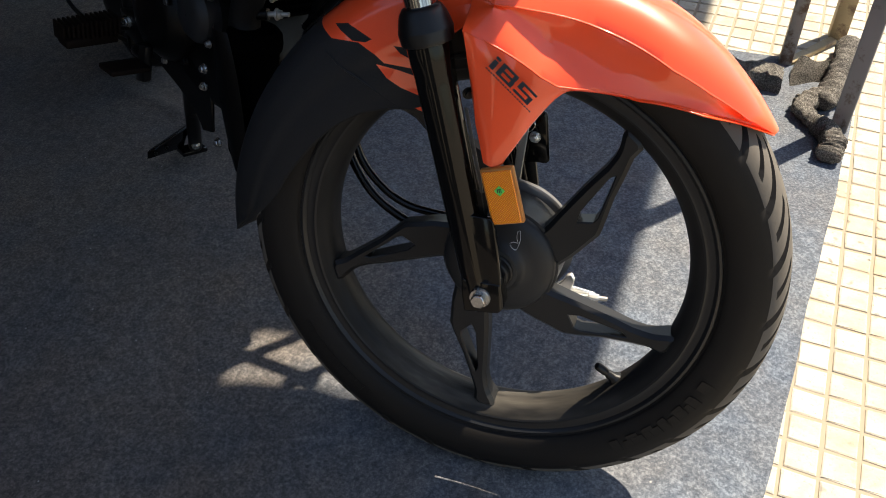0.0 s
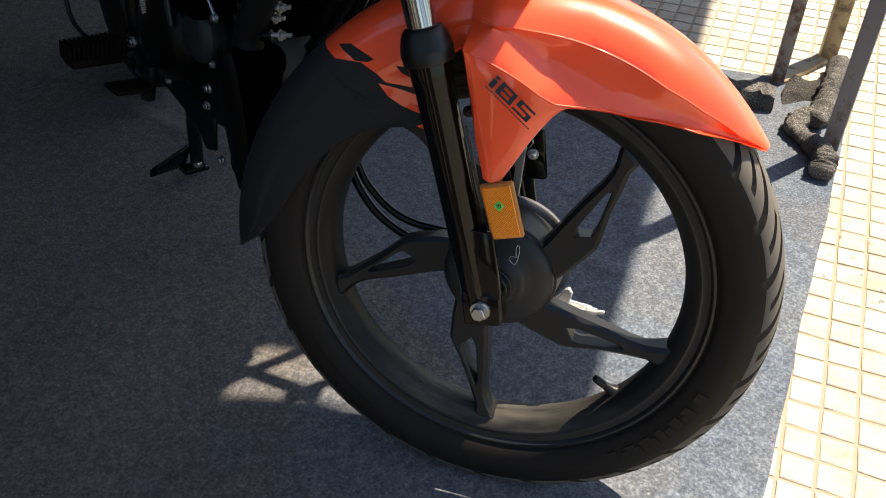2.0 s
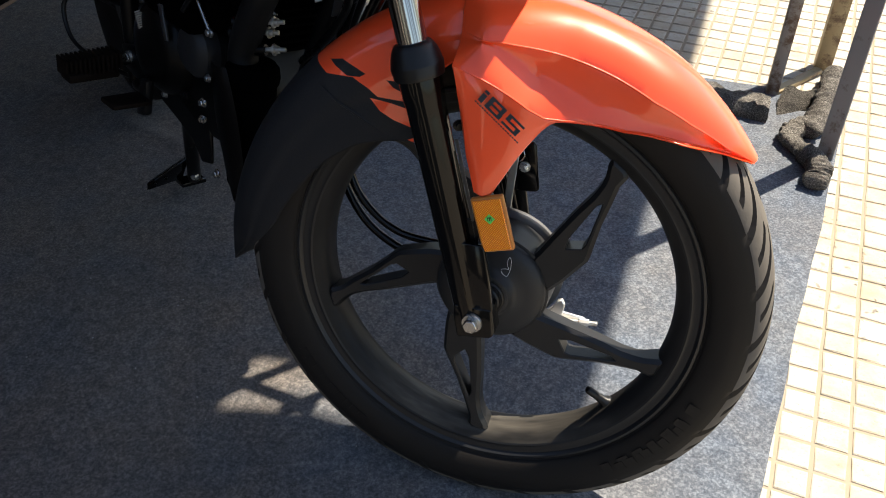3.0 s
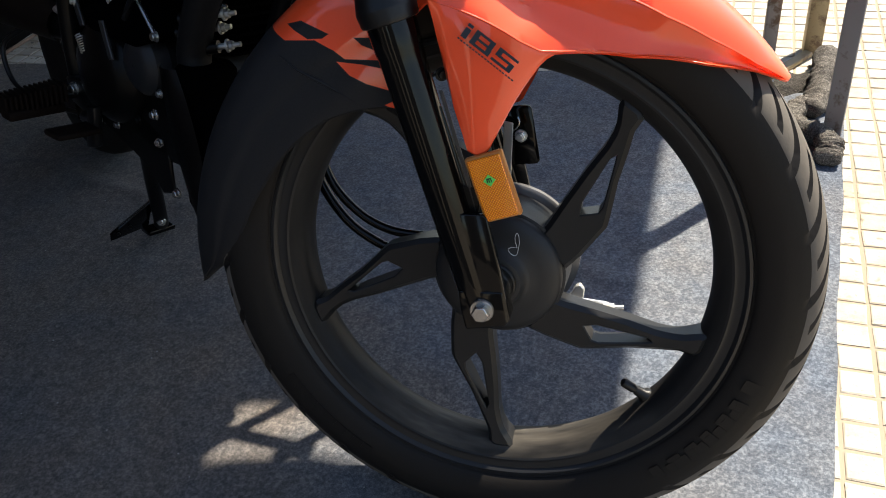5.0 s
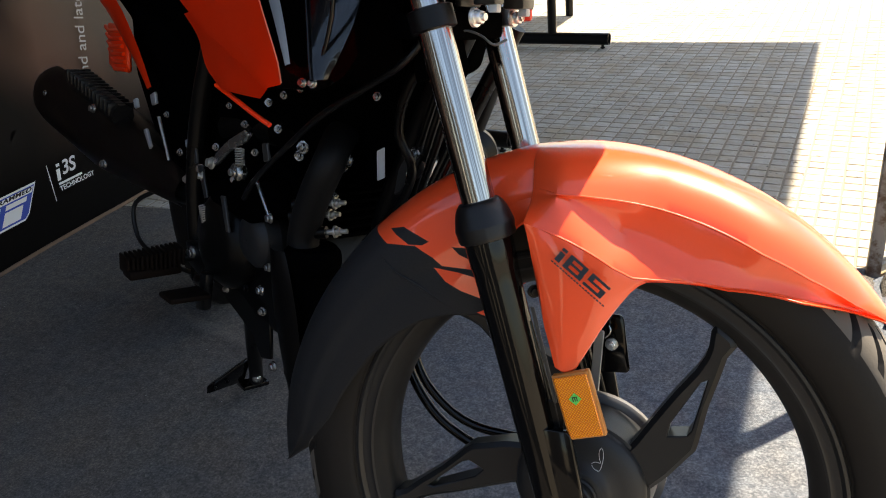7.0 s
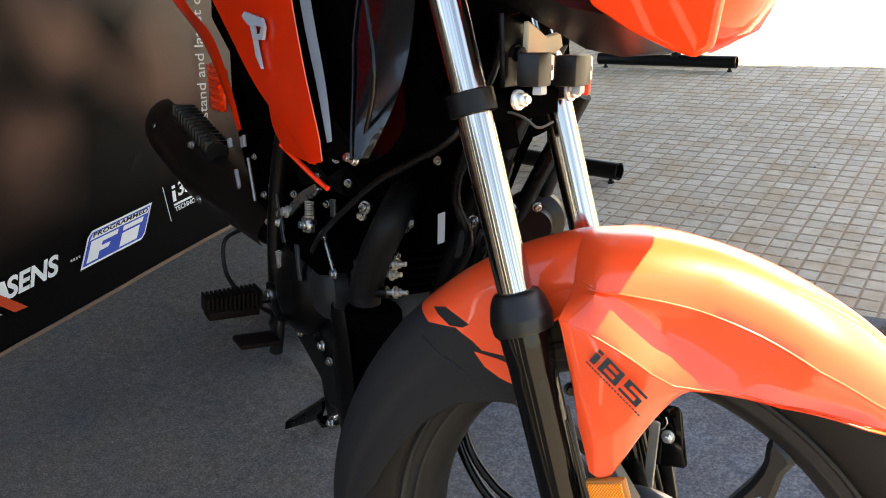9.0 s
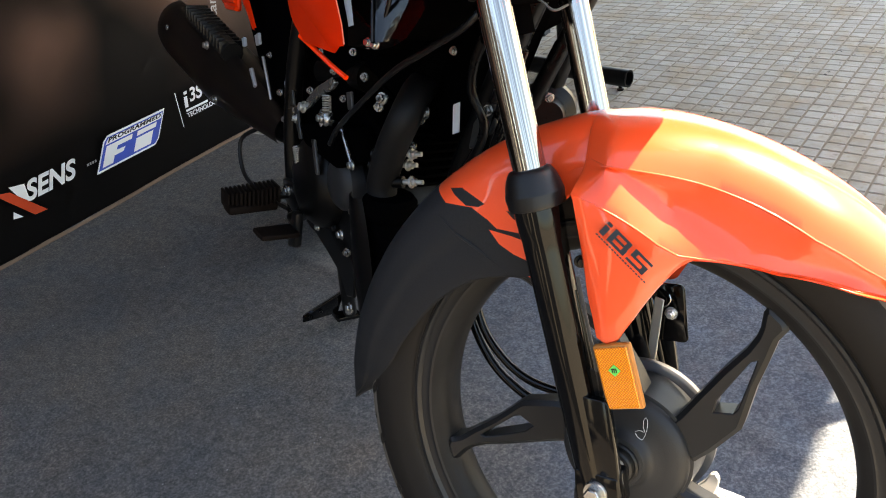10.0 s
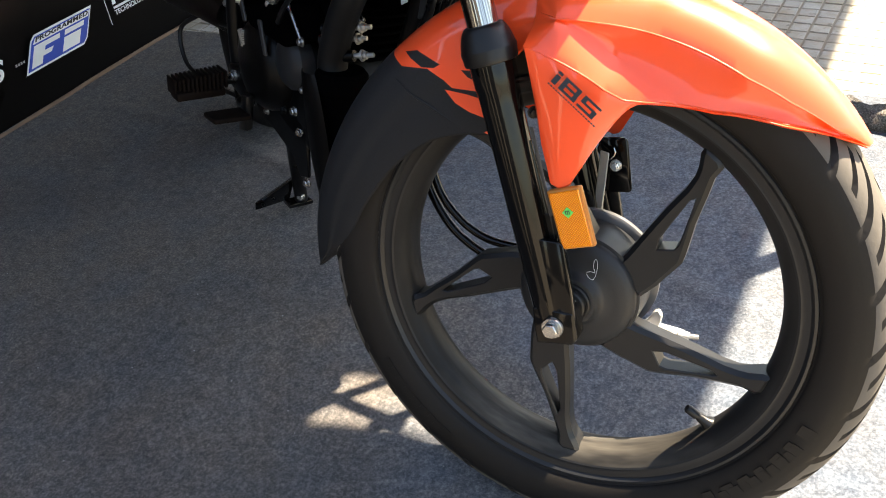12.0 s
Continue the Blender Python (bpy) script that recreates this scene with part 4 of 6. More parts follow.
# ---- reflector, brackets and cables of the front end ----
def make_reflector():
    c = Vector((0.0115, -0.0935, 0.1175))
    up = Vector((-0.300, 0, 0.954)).normalized()
    ax = Vector((up.z, 0, -up.x))

    def rect(hx, hz):
        return [tuple((c + ax * x + up * z)[i] for i in (0, 2)) for x, z in ((-hx, -hz), (hx, -hz), (hx, hz), (-hx, hz))]
    bm = bmesh.new()
    prism(bm, rect(0.0172, 0.0305), c.y + 0.0065, c.y - 0.0015, "y", 0.002, 2)
    r = part("side_reflector", bm, AMBER_FRAME, moto, "rectangular amber side reflector", FRONT)
    bm = bmesh.new()
    prism(bm, rect(0.0150, 0.0283), c.y - 0.0012, c.y - 0.0032, "y", 0.0008, 1)
    part("lens", bm, AMBER, r, "amber prismatic lens", FRONT)
    d = c + ax * -0.0005 + up * 0.0075
    q = 0.0056
    bm = bmesh.new()
    prism(bm, [(d.x + q * math.cos(a), d.z + q * math.sin(a)) for a in (radians(12 + 90 * k) for k in range(4))], c.y - 0.0030, c.y - 0.0038, "y")
    part("sticker", bm, GREEN, r, "small green sticker", FRONT, 0)
    bm = bmesh.new()
    for k, (hx, hz) in enumerate(((0.0004, 0.0018), (0.0004, 0.0018), (0.0004, 0.0018), (0.0022, 0.0004))):
        off = ((-0.0018, 0), (0, 0), (0.0018, 0), (0, 0.0018))[k]
        e = d + ax * off[0] + up * off[1]
        prism(bm, [tuple((e + ax * x + up * z)[i] for i in (0, 2)) for x, z in ((-hx, -hz), (hx, -hz), (hx, hz), (-hx, hz))], c.y - 0.0037, c.y - 0.0042, "y")
    part("sticker_mark", bm, INK, r, "", FRONT, 0)
    bm = bmesh.new()
    prism(bm, [(-0.018, 0.090), (-0.004, 0.086), (-0.002, 0.112), (-0.018, 0.116)], -0.0870, -0.0840, "y", 0.001, 1)
    part("reflector_bracket", bm, SATIN_BLACK, r, "black steel tab", FRONT)


make_reflector()


def make_far_bracket():
    bm = bmesh.new()
    prism(bm, [(-0.006, 0.080), (0.024, 0.083), (0.027, 0.087), (0.018, 0.143), (0.014, 0.146), (-0.012, 0.143), (-0.016, 0.128), (-0.008, 0.116)], 0.0760, 0.0790, "y", 0.002, 2)
    b = part("reflector_plate", bm, GLOSS_BLACK, far_leg, "black back of the far reflector plate", FRONT)
    bolt(b, (0.0070, 0.0755, 0.1130), (0, -1, 0), 0.0105, BRIGHT_ZINC, FRONT, "plate_bolt", label="zinc bolt", stud=0.003)
    tube("wire_clip", [(-0.004, 0.0745, 0.118), (0.002, 0.0735, 0.121), (0.006, 0.0735, 0.128), (0.004, 0.0740, 0.134)], 0.0009, ZINC, b, 14, "", FRONT, 6)
    bm = bmesh.new()
    prism(bm, [(-0.014, 0.052), (-0.004, 0.050), (0.000, 0.128), (-0.010, 0.130)], 0.0700, 0.0730, "y", 0.001, 1)
    part("stay_strip", bm, STEEL, b, "grey steel strip", FRONT)


make_far_bracket()

tube("brake_cable", [(-0.160, 0.062, 0.330), (-0.205, 0.060, 0.230), (-0.224, 0.056, 0.140), (-0.216, 0.052, 0.070), (-0.186, 0.048, 0.020), (-0.146, 0.046, -0.008), (-0.098, 0.046, -0.024), (-0.030, 0.050, -0.040), (0.060, 0.050, -0.067)],
     0.0056, GLOSS_BLACK, moto, 60, "black brake cable", FRONT)
tube("speedometer_cable", [(-0.150, 0.050, 0.330), (-0.196, 0.050, 0.230), (-0.212, 0.046, 0.130), (-0.196, 0.042, 0.066), (-0.165, 0.040, 0.030), (-0.130, 0.040, 0.012), (-0.07, 0.044, 0.004), (-0.02, 0.046, -0.012)],
     0.0050, GLOSS_BLACK, moto, 60, "black speedometer cable", FRONT)

# badge on the fender's side panel
BADGE = badge @ Matrix(((1.01, 0.50, 0, -0.0262), (-0.146, 0.56, 0, 0.0085), (0, 0, 1, -0.0004), (0, 0, 0, 1)))


def badge_letter(name, bars):
    """A heavy slanted block letter of bars (x0, x1, y0, y1), in millimetres."""
    bm = bmesh.new()
    for x0, x1, y0, y1 in bars:
        prism(bm, [(x0 / 1000, y0 / 1000), (x1 / 1000, y0 / 1000), (x1 / 1000, y1 / 1000), (x0 / 1000, y1 / 1000)], 0, 0.0004, "z")
    part(name, bm, INK, fender, "black block letter", BADGE, 0)


badge_letter("letter_i", [(0, 5, 0, 11.5), (0, 5, 13.2, 16.5)])
badge_letter("letter_b", [(8.5, 13, 0, 16.5), (13, 27, 13.6, 16.5), (13, 27, 7.0, 9.6), (13, 27.5, 0, 2.9), (22.8, 27, 9.6, 13.6), (23, 27.5, 2.9, 7.0)])
badge_letter("letter_s", [(31, 50, 13.6, 16.5), (31, 35.5, 9.6, 13.6), (31, 49, 7.0, 9.6), (44.5, 49, 2.9, 7.0), (30, 49, 0, 2.9)])
for k in range(19):
    bm = bmesh.new()
    x0 = -0.001 + k * 0.0030
    prism(bm, [(x0, -0.0042), (x0 + 0.0021, -0.0042), (x0 + 0.0021, -0.0026), (x0, -0.0026)], 0, 0.0003, "z")
    part("fine_print", bm, INK, fender, "", BADGE, 0)

# ---- banner print ----


def print_marks():
    p = banner
    # framed blue badge
    y0, z0 = 0.585, 0.103
    m = on_banner(y0, z0)

    def skew(pts, k=0.66):
        return [(0.79 * x + k * y, y) for x, y in pts]
    flat("badge_border", skew([(0, 0), (0.250, 0), (0.262, 0.012), (0.262, 0.082), (0.012, 0.082), (0, 0.070)]), WHITE_INK, p, m, 0.0004, "white border")
    flat("badge_field", skew([(0.006, 0.005), (0.247, 0.005), (0.257, 0.015), (0.257, 0.077), (0.015, 0.077), (0.006, 0.068)]), BLUE_INK, p, m, 0.0004, "blue field", 0.0006)
    flat("badge_strip", skew([(0.012, 0.061), (0.253, 0.061), (0.253, 0.074), (0.018, 0.074)]), WHITE_INK, p, m, 0.0004, "white strip", 0.0012)
    letters("badge_word", "PROGRAMMED", 0.0150, INK, p, m @ Matrix.Translation((0.058, 0.0622, 0.0022)) @ Matrix.Diagonal((1.72, 0.92, 1, 1)), 0.35, 1.06, 0.0005, "", 0.0002)
    flat("letter_f", skew([(0.018, 0.010), (0.062, 0.010), (0.062, 0.026), (0.098, 0.026), (0.104, 0.036), (0.066, 0.037), (0.068, 0.046), (0.128, 0.046), (0.128, 0.057), (0.018, 0.057)]), WHITE_INK, p, m, 0.0004, "white letter F", 0.0012)
    flat("letter_i", skew([(0.150, 0.010), (0.225, 0.010), (0.225, 0.041), (0.150, 0.041)]), WHITE_INK, p, m, 0.0004, "white letter i", 0.0012)
    flat("letter_dot", skew([(0.150, 0.046), (0.235, 0.046), (0.235, 0.057), (0.150, 0.057)]), WHITE_INK, p, m, 0.0004, "dot of the letter", 0.0012)
    # thin dividing line
    flat("divider", [(0, 0), (0.0022, 0), (0.0022, 0.100), (0, 0.100)], WHITE_INK, p, on_banner(0.892, 0.110), 0.0004)
    # stop sign word and small mark beyond the line
    m = on_banner(0.916, 0.158)
    flat("mark_i", [(0, 0), (0.012, 0), (0.016, 0.030), (0.004, 0.030)], WHITE_INK, p, m, 0.0004)
    flat("mark_i_dot", [(0.006, 0.036), (0.018, 0.036), (0.019, 0.044), (0.007, 0.044)], WHITE_INK, p, m, 0.0004)
    letters("mark_three", "3S", 0.052, WHITE_INK, p, m @ Matrix.Translation((0.020, 0, 0)), 0.25, 1.0, 0.001, "", 0.0003)
    flat("mark_base", [(0, -0.012), (0.085, -0.012), (0.085, -0.006), (0, -0.006)], WHITE_INK, p, m, 0.0004)
    letters("mark_word", "TECHNOLOGY", 0.018, WHITE_INK, p, m @ Matrix.Translation((0.0, -0.032, 0)), 0.0, 1.05, 0.0003, "", 0.0003)
    # word with a red slash
    m = on_banner(0.335, 0.105)
    letters("slogan_word", "SENS", 0.064, WHITE_INK, p, m @ Matrix.Translation((0.050, 0.007, 0)), 0.42, 1.0, 0.0019, "", 0.0003)
    flat("slogan_stroke", [(0.041, 0.026), (0.0595, 0.024), (0.060, 0.062), (0.0215, 0.070)], WHITE_INK, p, m, 0.0004)
    flat("slogan_slash", [(-0.019, 0.069), (0.019, 0.059), (0.0925, -0.021), (0.058, -0.018)], RED_INK, p, m, 0.0004, "orange-red slash", 0.0008)
    flat("slogan_tip", [(0.0108, 0.0118), (0.0289, -0.0096), (0.0044, -0.0044)], WHITE_INK, p, m, 0.0004)
    bm = bmesh.new()
    for k in range(4):
        prism(bm, [(0.232 + 0.008 * k, 0.030), (0.237 + 0.008 * k, 0.030), (0.238 + 0.008 * k, 0.036), (0.233 + 0.008 * k, 0.036)], 0, 0.0004, "z")
    part("small_bars", bm, GREY_INK, p, "tiny illegible print", m, 0)
    # line of small grey words, set upright
    turn = Matrix.Rotation(radians(78), 4, "Z")
    letters("grey_slogan", "stand and latest conditions", 0.047, GREY_INK, p, on_banner(1.117, 0.338) @ turn, 0.0, 1.0, 0.0, "grey words set upright", 0.0003)


print_marks()


# ---- the motorcycle's body ----
def body_tube(name, pts, r, mat, n=24, label="", parent=None, sides=12):
    return tube(name, pts, r, mat, parent or moto, n, label, BODY, sides)


def make_exhaust():
    pts = [(-0.452, -0.040, 0.575), (-0.415, -0.075, 0.570), (-0.400, -0.098, 0.545), (-0.420, -0.104, 0.500), (-0.440, -0.104, 0.450), (-0.436, -0.106, 0.415)]
    pipe = body_tube("exhaust_pipe", pts, 0.0200, MATT_BLACK, 40, "matt black exhaust header pipe", sides=24)
    bm = bmesh.new()
    prof = [(0.436, 0.024), (0.438, 0.030), (0.432, 0.035), (0.420, 0.0365), (0.413, 0.0355), (0.408, 0.0320), (0.330, 0.0310), (0.285, 0.0310), (0.262, 0.028), (0.248, 0.022)]
    sweep(bm, [(-0.424 - 0.10 * max(0, 0.33 - z), -0.100, z) for z, _ in prof], [r for _, r in prof], 32)
    part("catalyst_can", bm, VOID_BLACK, pipe, "black catalyst canister with a collar", BODY, 30)
    body_tube("lower_pipe", [(-0.440, -0.095, 0.250), (-0.50, -0.050, 0.245), (-0.60, -0.010, 0.270), (-0.70, -0.040, 0.330), (-0.78, -0.080, 0.395), (-0.82, -0.085, 0.405)], 0.0190, MATT_BLACK, 30, "", pipe, 20)
    # silencer, tilted up towards the tail
    a, b = Vector((-0.800, -0.085, 0.405)), Vector((-1.480, -0.092, 0.462))
    bm = bmesh.new()
    ts = [(0, 0.018), (0.05, 0.026), (0.14, 0.036), (0.30, 0.050), (0.50, 0.056), (0.90, 0.056), (0.97, 0.048), (1.0, 0.036)]
    sweep(bm, [a.lerp(b, t) for t, _ in ts], [r for _, r in ts], 32)
    part("silencer", bm, SATIN_BLACK, pipe, "black silencer", BODY, 40)
    bm = bmesh.new()
    rings = []
    for i in range(22):
        t = 0.02 + 0.97 * i / 21
        c = a.lerp(b, t) + Vector((0, -0.003, 0.002))
        r = 0.066 * min(1.0, 0.40 + 1.3 * t) * (1.0 if t < 0.93 else 1.0 - 3.0 * (t - 0.93))
        rings.append([c + Vector((0.10 * r * math.sin(w), -r * math.cos(w), r * math.sin(w))) for w in (radians(-60 + 12.5 * k) for k in range(12))])
    loft(bm, rings, False, False)
    bmesh.ops.solidify(bm, geom=bm.faces[:], thickness=0.003)
    part("heat_shield", bm, BROWN_BLACK, pipe, "brown-black silencer heat shield", BODY, 50)
    for p in ((-1.364, -0.150, 0.478), (-1.054, -0.146, 0.405), (-1.120, -0.140, 0.490)):
        bolt(pipe, p, (0.2, -1, 0.15), 0.012, ZINC, BODY, "shield_bolt")
    # ribbed grip plate at the top of the shield
    g0, g1 = Vector((-1.060, -0.112, 0.498)), Vector((-1.265, -0.118, 0.528))
    bm = bmesh.new()
    sweep(bm, [g0 + Vector((0.012, 0, -0.010)), g1 + Vector((-0.012, 0, -0.010))], 0.020, 10)
    grip = part("shield_grip", bm, PLASTIC, pipe, "ribbed black plastic strip", BODY, 30)
    for k in range(12):
        bm = bmesh.new()
        block(bm, g0.lerp(g1, k / 11), (0.007, 0.044, 0.022), 0.001)
        part("rib", bm, PLASTIC, grip, "", BODY, 30)

make_exhaust()


def make_engine():
    bm = bmesh.new()
    outline = [(-0.47, 0.270), (-0.60, 0.262), (-0.71, 0.300), (-0.77, 0.345), (-0.775, 0.400), (-0.68, 0.43), (-0.60, 0.46), (-0.50, 0.44), (-0.465, 0.36)]
    prism(bm, outline, -0.085, 0.10, "y", 0.016, 3)
    eng = part("engine", bm, CAST, moto, "black air-cooled single-cylinder engine", BODY, 40)
    # round clutch cover
    bm = bmesh.new()
    lathe(bm, [(0.001, -0.124), (0.030, -0.124), (0.045, -0.122), (0.058, -0.117), (0.064, -0.110), (0.069, -0.105), (0.073, -0.096), (0.074, -0.080)], segs=56, centre=(-0.672, 0, 0.372))
    cover = part("clutch_cover", bm, CAST, eng, "black cast clutch cover", BODY, 30)
    bm = bmesh.new()
    lathe(bm, [(0.001, -0.116), (0.022, -0.116), (0.032, -0.112), (0.040, -0.104), (0.043, -0.085)], segs=48, centre=(-0.570, 0, 0.405))
    filt = part("filter_cover", bm, HUB_BLACK, eng, "black round oil filter cover", BODY, 30)
    for k in range(3):
        a = radians(120 * k + 200)
        bolt(filt, (-0.570 + 0.047 * math.cos(a), -0.102, 0.405 + 0.047 * math.sin(a)), (0, -1, 0), 0.009, ZINC, BODY, "cover_bolt")
    for k in range(7):
        a = radians(51 * k + 10)
        bolt(cover, (-0.672 + 0.080 * math.cos(a), -0.094, 0.372 + 0.080 * math.sin(a)), (0, -1, 0), 0.009, ZINC if k % 2 else SATIN_BLACK, BODY, "cover_bolt")
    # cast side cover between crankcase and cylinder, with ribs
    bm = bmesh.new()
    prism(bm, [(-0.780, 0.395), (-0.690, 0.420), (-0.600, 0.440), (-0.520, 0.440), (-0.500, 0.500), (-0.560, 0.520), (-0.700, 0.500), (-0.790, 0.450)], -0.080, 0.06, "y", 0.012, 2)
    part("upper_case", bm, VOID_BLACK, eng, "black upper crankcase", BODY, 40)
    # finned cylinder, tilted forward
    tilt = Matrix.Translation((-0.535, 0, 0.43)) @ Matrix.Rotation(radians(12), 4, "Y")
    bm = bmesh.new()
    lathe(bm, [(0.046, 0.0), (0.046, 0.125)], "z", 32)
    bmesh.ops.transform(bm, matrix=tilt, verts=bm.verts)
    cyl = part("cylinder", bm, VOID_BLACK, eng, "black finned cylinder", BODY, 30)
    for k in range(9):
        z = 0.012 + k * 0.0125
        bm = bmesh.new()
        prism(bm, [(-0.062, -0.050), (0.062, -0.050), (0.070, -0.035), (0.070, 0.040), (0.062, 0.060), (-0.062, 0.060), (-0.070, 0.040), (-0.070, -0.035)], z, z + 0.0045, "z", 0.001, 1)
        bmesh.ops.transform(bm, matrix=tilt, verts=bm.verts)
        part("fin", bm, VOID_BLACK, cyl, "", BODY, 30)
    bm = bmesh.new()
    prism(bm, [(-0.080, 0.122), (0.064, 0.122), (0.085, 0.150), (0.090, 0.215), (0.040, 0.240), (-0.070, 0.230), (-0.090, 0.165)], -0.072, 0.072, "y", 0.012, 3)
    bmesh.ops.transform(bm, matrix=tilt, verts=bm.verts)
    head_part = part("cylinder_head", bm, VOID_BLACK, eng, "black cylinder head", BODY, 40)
    # bright bolts, clips and nuts scattered over the black castings
    for x, y, z, s in ((-0.429, -0.115, 0.562, 0.012), (-0.437, -0.115, 0.550, 0.010), (-0.396, -0.075, 0.551, 0.013), (-0.404, -0.075, 0.541, 0.011), (-0.372, -0.098, 0.662, 0.010),
                       (-0.444, -0.112, 0.628, 0.007), (-0.506, -0.120, 0.602, 0.008), (-0.652, -0.108, 0.392, 0.011), (-0.632, -0.112, 0.359, 0.011), (-0.615, -0.112, 0.478, 0.010),
                       (-0.749, -0.102, 0.462, 0.012), (-0.803, -0.102, 0.433, 0.010), (-0.658, -0.102, 0.440, 0.009), (-0.580, -0.100, 0.384, 0.010), (-0.423, -0.074, 0.500, 0.010),
                       (-0.590, -0.095, 0.520, 0.008), (-0.700, -0.100, 0.505, 0.009), (-0.545, -0.085, 0.560, 0.009)):
        bolt(eng, (x, y, z), (0.45, -0.85, 0.15), s, ZINC, BODY, "case_bolt", stud=0.002)
    # bright studs in front of the crankcase
    for p, ln in (((-0.403, -0.084, 0.497), 0.008), ((-0.418, -0.080, 0.478), 0.007), ((-0.402, -0.082, 0.461), 0.010)):
        bm = bmesh.new()
        way = Vector((0.80, 0.55, 0.20)).normalized()
        sweep(bm, [Vector(p) - way * 0.055, Vector(p) - way * 0.012], 0.0075, 14)
        stud = part("stud_boss", bm, CAST, eng, "", BODY)
        bm = bmesh.new()
        sweep(bm, [Vector(p) - way * 0.026, Vector(p) - way * 0.002], 0.0036, 12)
        part("stud_shank", bm, STEEL, stud, "bright threaded shank", BODY)
        bolt(stud, p, way, 0.0115, STEEL, BODY, "stud_nut", label="grey steel stud nut", stud=ln)
    return eng


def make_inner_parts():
    """Black filler blocks added between tank, engine and tail to close the machine's dark middle."""
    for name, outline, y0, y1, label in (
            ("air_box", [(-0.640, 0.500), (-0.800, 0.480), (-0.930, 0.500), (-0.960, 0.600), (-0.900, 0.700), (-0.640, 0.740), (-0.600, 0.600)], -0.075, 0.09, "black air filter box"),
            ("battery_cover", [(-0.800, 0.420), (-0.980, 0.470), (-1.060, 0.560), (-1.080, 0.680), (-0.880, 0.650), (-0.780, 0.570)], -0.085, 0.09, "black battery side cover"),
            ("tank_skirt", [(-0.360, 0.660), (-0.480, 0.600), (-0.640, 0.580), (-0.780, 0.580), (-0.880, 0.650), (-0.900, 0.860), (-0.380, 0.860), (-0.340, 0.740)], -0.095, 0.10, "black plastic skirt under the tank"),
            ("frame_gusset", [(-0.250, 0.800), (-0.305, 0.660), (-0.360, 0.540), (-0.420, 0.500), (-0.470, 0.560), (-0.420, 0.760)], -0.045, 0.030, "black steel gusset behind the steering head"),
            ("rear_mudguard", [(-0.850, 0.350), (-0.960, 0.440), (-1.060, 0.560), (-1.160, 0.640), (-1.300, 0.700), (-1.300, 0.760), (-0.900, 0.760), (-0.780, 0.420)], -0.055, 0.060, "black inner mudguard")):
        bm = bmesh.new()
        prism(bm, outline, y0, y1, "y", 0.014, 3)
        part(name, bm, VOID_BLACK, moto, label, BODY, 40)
    # wires, hoses and a relay in front of the skirt
    for c, s in (((-1.000, -0.105, 0.518), (0.014, 0.006, 0.016)), ((-0.800, -0.100, 0.490), (0.010, 0.006, 0.012))):
        bm = bmesh.new()
        block(bm, c, s, 0.002, Matrix.Rotation(radians(-20), 3, "Y"))
        part("relay_clip", bm, GREY_SHROUD, moto, "pale grey electrical clip", BODY)
    body_tube("brake_rod", [(-0.915, -0.100, 0.510), (-0.890, -0.100, 0.470), (-0.870, -0.100, 0.435)], 0.0028, STEEL, 8, "bright steel rod")
    # brake switch wires by the down tube
    for k in range(3):
        body_tube("wiring_hose", [(-0.290 + 0.012 * k, -0.030, 0.650), (-0.310 + 0.014 * k, -0.032, 0.590), (-0.335 + 0.012 * k, -0.030, 0.520), (-0.350 + 0.010 * k, -0.020, 0.470)], 0.0045, SATIN_BLACK, 14, "black wire")
    # bracket and fittings beside the down tube
    bm = bmesh.new()
    prism(bm, [(-0.352, 0.515), (-0.322, 0.530), (-0.300, 0.556), (-0.302, 0.584), (-0.322, 0.580), (-0.346, 0.548)], -0.036, -0.031, "y", 0.0015, 1)
    bracket = part("tube_bracket", bm, CAST_EDGE, moto, "dark steel bracket on the down tube", BODY, 30)
    for x, z, size in ((-0.315, 0.548, 0.009), (-0.310, 0.574, 0.010)):
        bolt(bracket, (x, -0.040, z), (0.5, -0.85, 0.1), size, ZINC, BODY, "bracket_bolt", stud=0.003)
    for x, y, z, s in ((-0.497, -0.104, 0.612, 0.008), (-0.356, -0.064, 0.632, 0.008), (-0.585, -0.112, 0.560, 0.008), (-0.640, -0.108, 0.575, 0.007), (-0.830, -0.100, 0.470, 0.009), (-0.880, -0.100, 0.520, 0.008), (-0.720, -0.112, 0.345, 0.009), (-0.560, -0.096, 0.300, 0.010), (-0.505, -0.092, 0.330, 0.010)):
        bolt(bracket, (x, y, z), (0.4, -0.9, 0.1), s, ZINC, BODY, "case_bolt", stud=0.002)
    # pale fittings behind the silencer's front
    for pts in ([(-0.938, 0.486), (-0.926, 0.490), (-0.908, 0.464), (-0.914, 0.458)], [(-0.905, 0.548), (-0.885, 0.556), (-0.880, 0.538), (-0.897, 0.532)]):
        bm = bmesh.new()
        prism(bm, pts, -0.118, -0.113, "y", 0.001, 1)
        part("pressed_tab", bm, ANGLE_STEEL, bracket, "pale pressed steel tab", BODY, 30)
    # horn beyond the down tube
    bm = bmesh.new()
    lathe(bm, [(0.001, -0.020), (0.018, -0.020), (0.028, -0.012), (0.036, -0.012), (0.038, -0.004), (0.036, 0.006), (0.024, 0.012), (0.020, 0.030), (0.001, 0.030)], "x", 40)
    bmesh.ops.transform(bm, matrix=Matrix.Translation((-0.332, 0.058, 0.560)) @ Matrix.Rotation(radians(-35), 4, "Z"), verts=bm.verts)
    horn = part("horn", bm, SATIN_BLACK, moto, "round black horn", BODY, 30)
